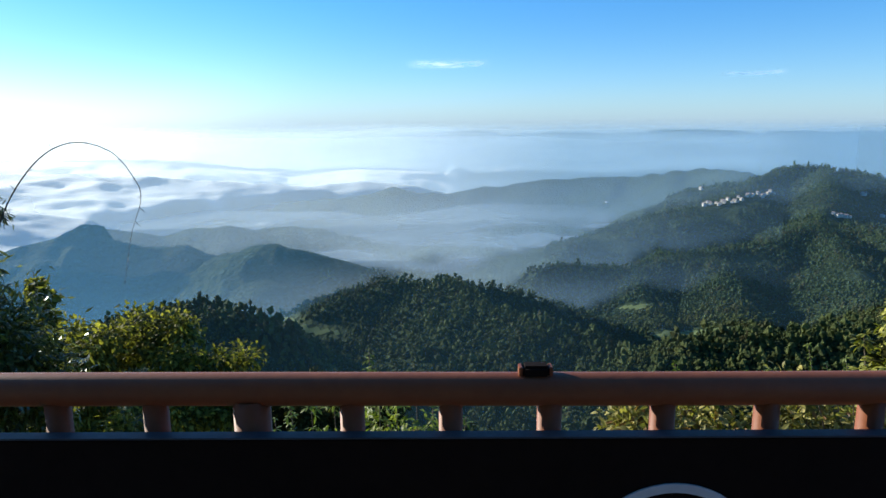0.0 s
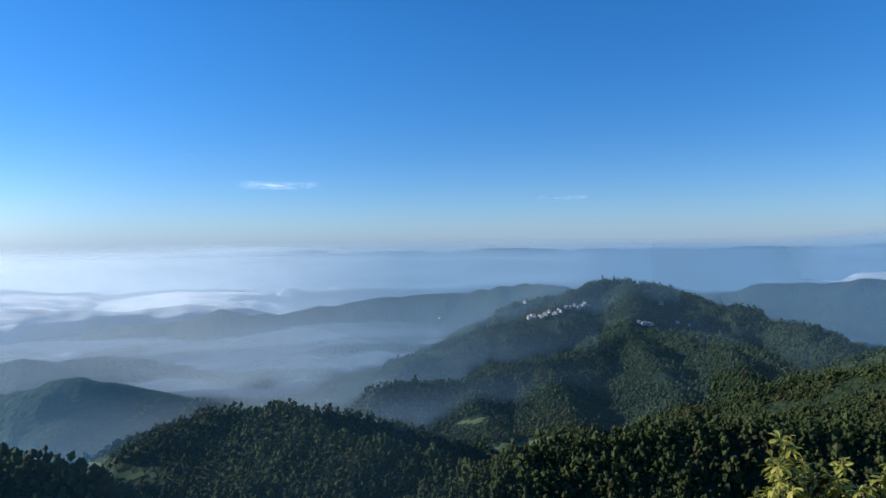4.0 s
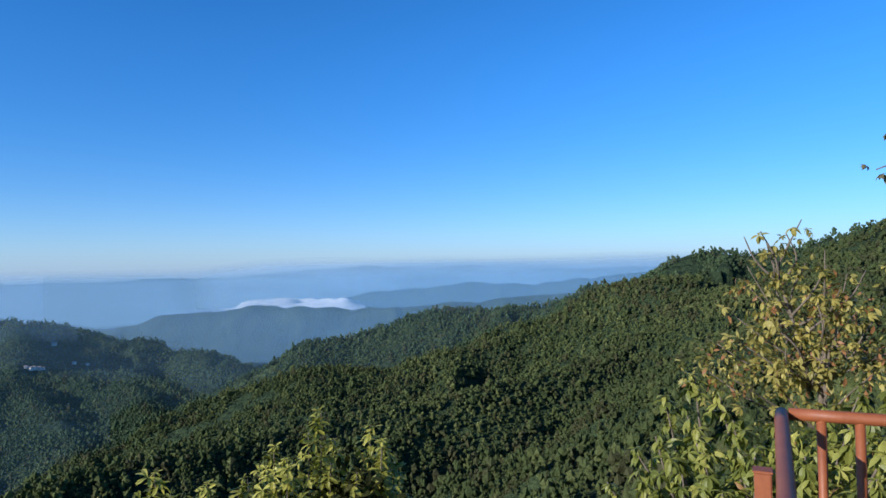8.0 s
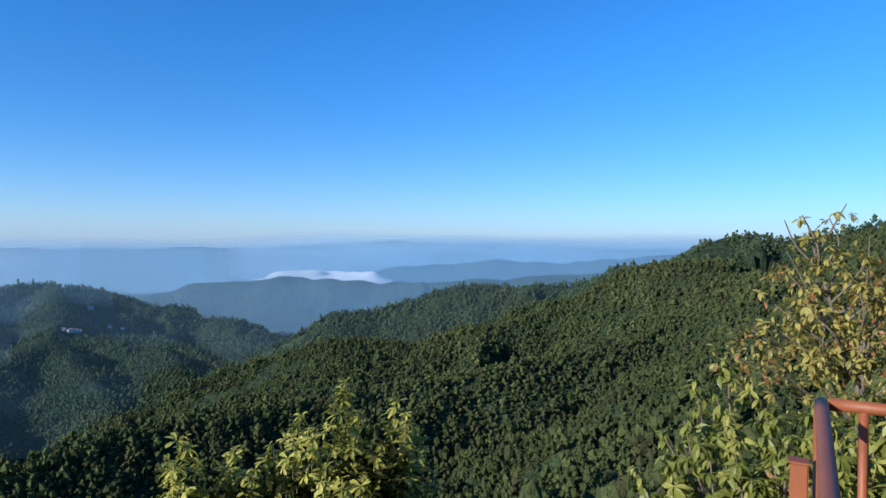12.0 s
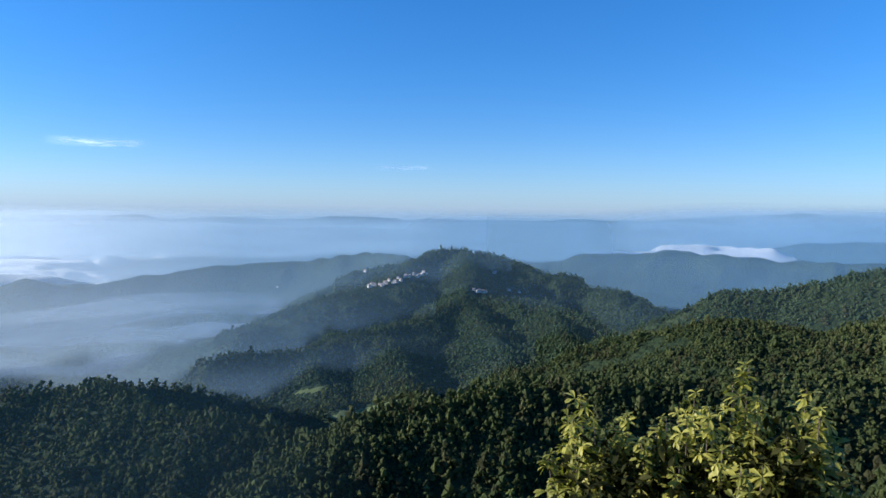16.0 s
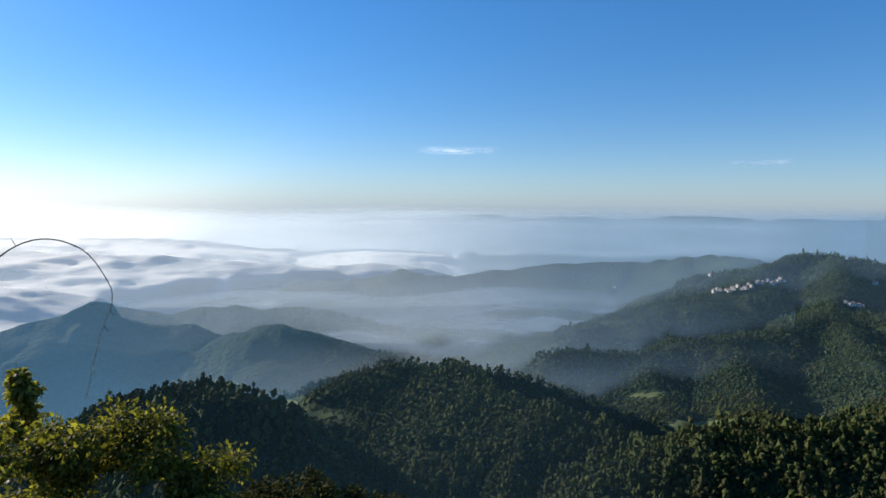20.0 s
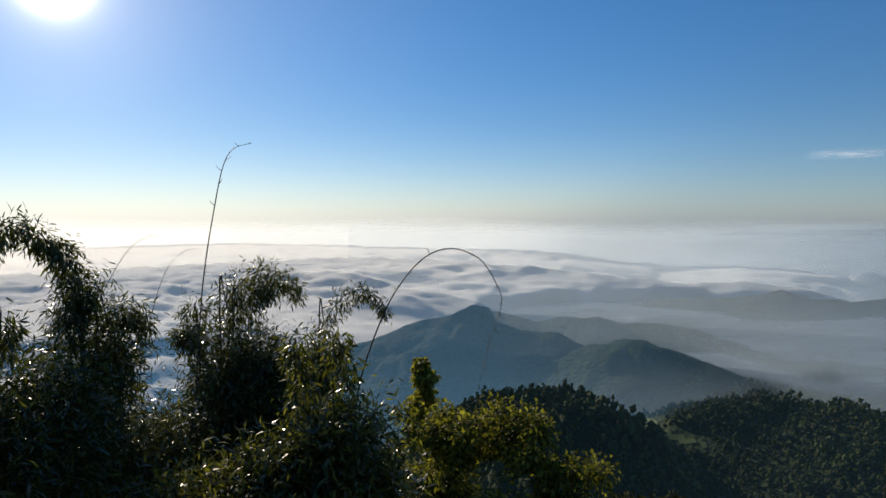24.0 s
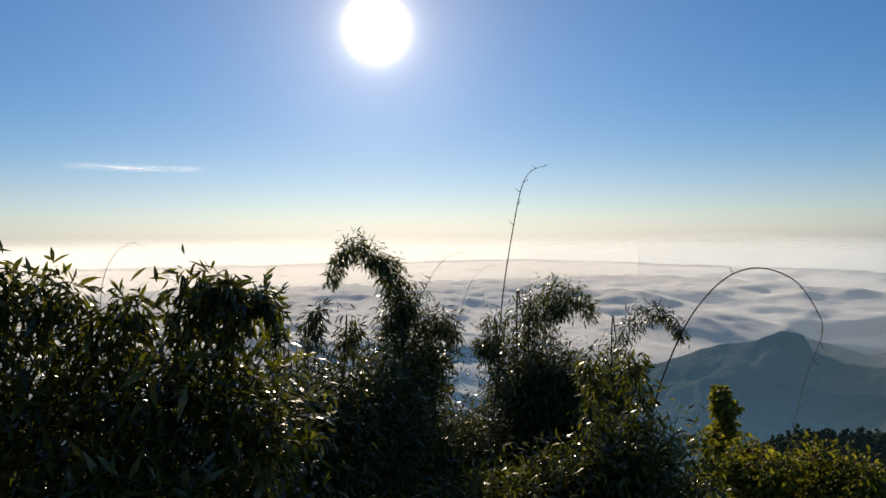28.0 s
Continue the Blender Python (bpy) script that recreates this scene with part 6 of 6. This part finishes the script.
bare_culm("dry bare bamboo shoot arching over in a hoop", [(-38.6, -18), (-37.9, -14.2), (-36.7, -10.5), (-34.9, -6.6), (-32.5, -3.65), (-30.0, -2.65), (-27.5, -3.5), (-26.0, -5.6), (-25.5, -7.5), (-26.5, -10.5), (-27.5, -14.8)], 9.7, 0.014, 71)
bare_culm("tall bare bamboo shoot with a bent tip", [(-52.6, -24), (-52.1, -20.1), (-51.4, -14.1), (-50.7, -5.4), (-49.6, 1.5), (-48.9, 4.5), (-48.1, 5.7), (-46.7, 6.2)], 8.5, 0.012, 72)
bare_culm("thin bare bamboo shoot", [(-56, -16), (-55.7, -12.1), (-54.7, -7.8), (-53.6, -4.4), (-52.4, -2.9), (-51.4, -2.5)], 10.5, 0.006, 73)
bare_culm("thin bare bamboo shoot", [(-59, -8), (-57.6, -4.8), (-56.3, -2.6), (-55.1, -1.6), (-54.0, -1.4)], 11, 0.006, 74)
bare_culm("thin bare bamboo shoot", [(-84, -8), (-83.6, -3.4), (-82.8, -1.3), (-81.9, -0.5), (-81.2, -0.3), (-80.6, -0.8)], 9, 0.005, 75)
bare_culm("thin bare bamboo shoot", [(-71.4, -12), (-71.3, -7.2), (-71.3, -3.9), (-71.0, -2.5)], 9, 0.005, 76)


# ---- thin clouds ----
def streak(az, el, wide, high, r=4700):
    p = bearing(az, el, r)
    k = math.tan(radians(1)) * r
    bm = bmesh.new()
    n = 12
    row = []
    for j in range(n + 1):
        u = -0.5 + j / n
        row.append([bm.verts.new((u * wide * k, 40 * math.cos(u * 3) + 20 * w, w * high * k)) for w in (-0.5, 0, 0.5)])
    for a, b in zip(row, row[1:]):
        for q in range(2):
            bm.faces.new((a[q], b[q], b[q + 1], a[q + 1]))
    ob = part("cloud", bm, M_STREAK)
    ob.matrix_basis = Matrix.Translation(p) @ Matrix.Rotation(-radians(az), 4, "Z")
    tagged(ob, "thin wisp of white cloud in the blue sky", "cloud", kind="backdrop")


streak(1.6, 4.85, 8.0, 0.9)
streak(25.8, 3.6, 5.5, 0.5)
streak(-80.6, 5.6, 12, 0.7)
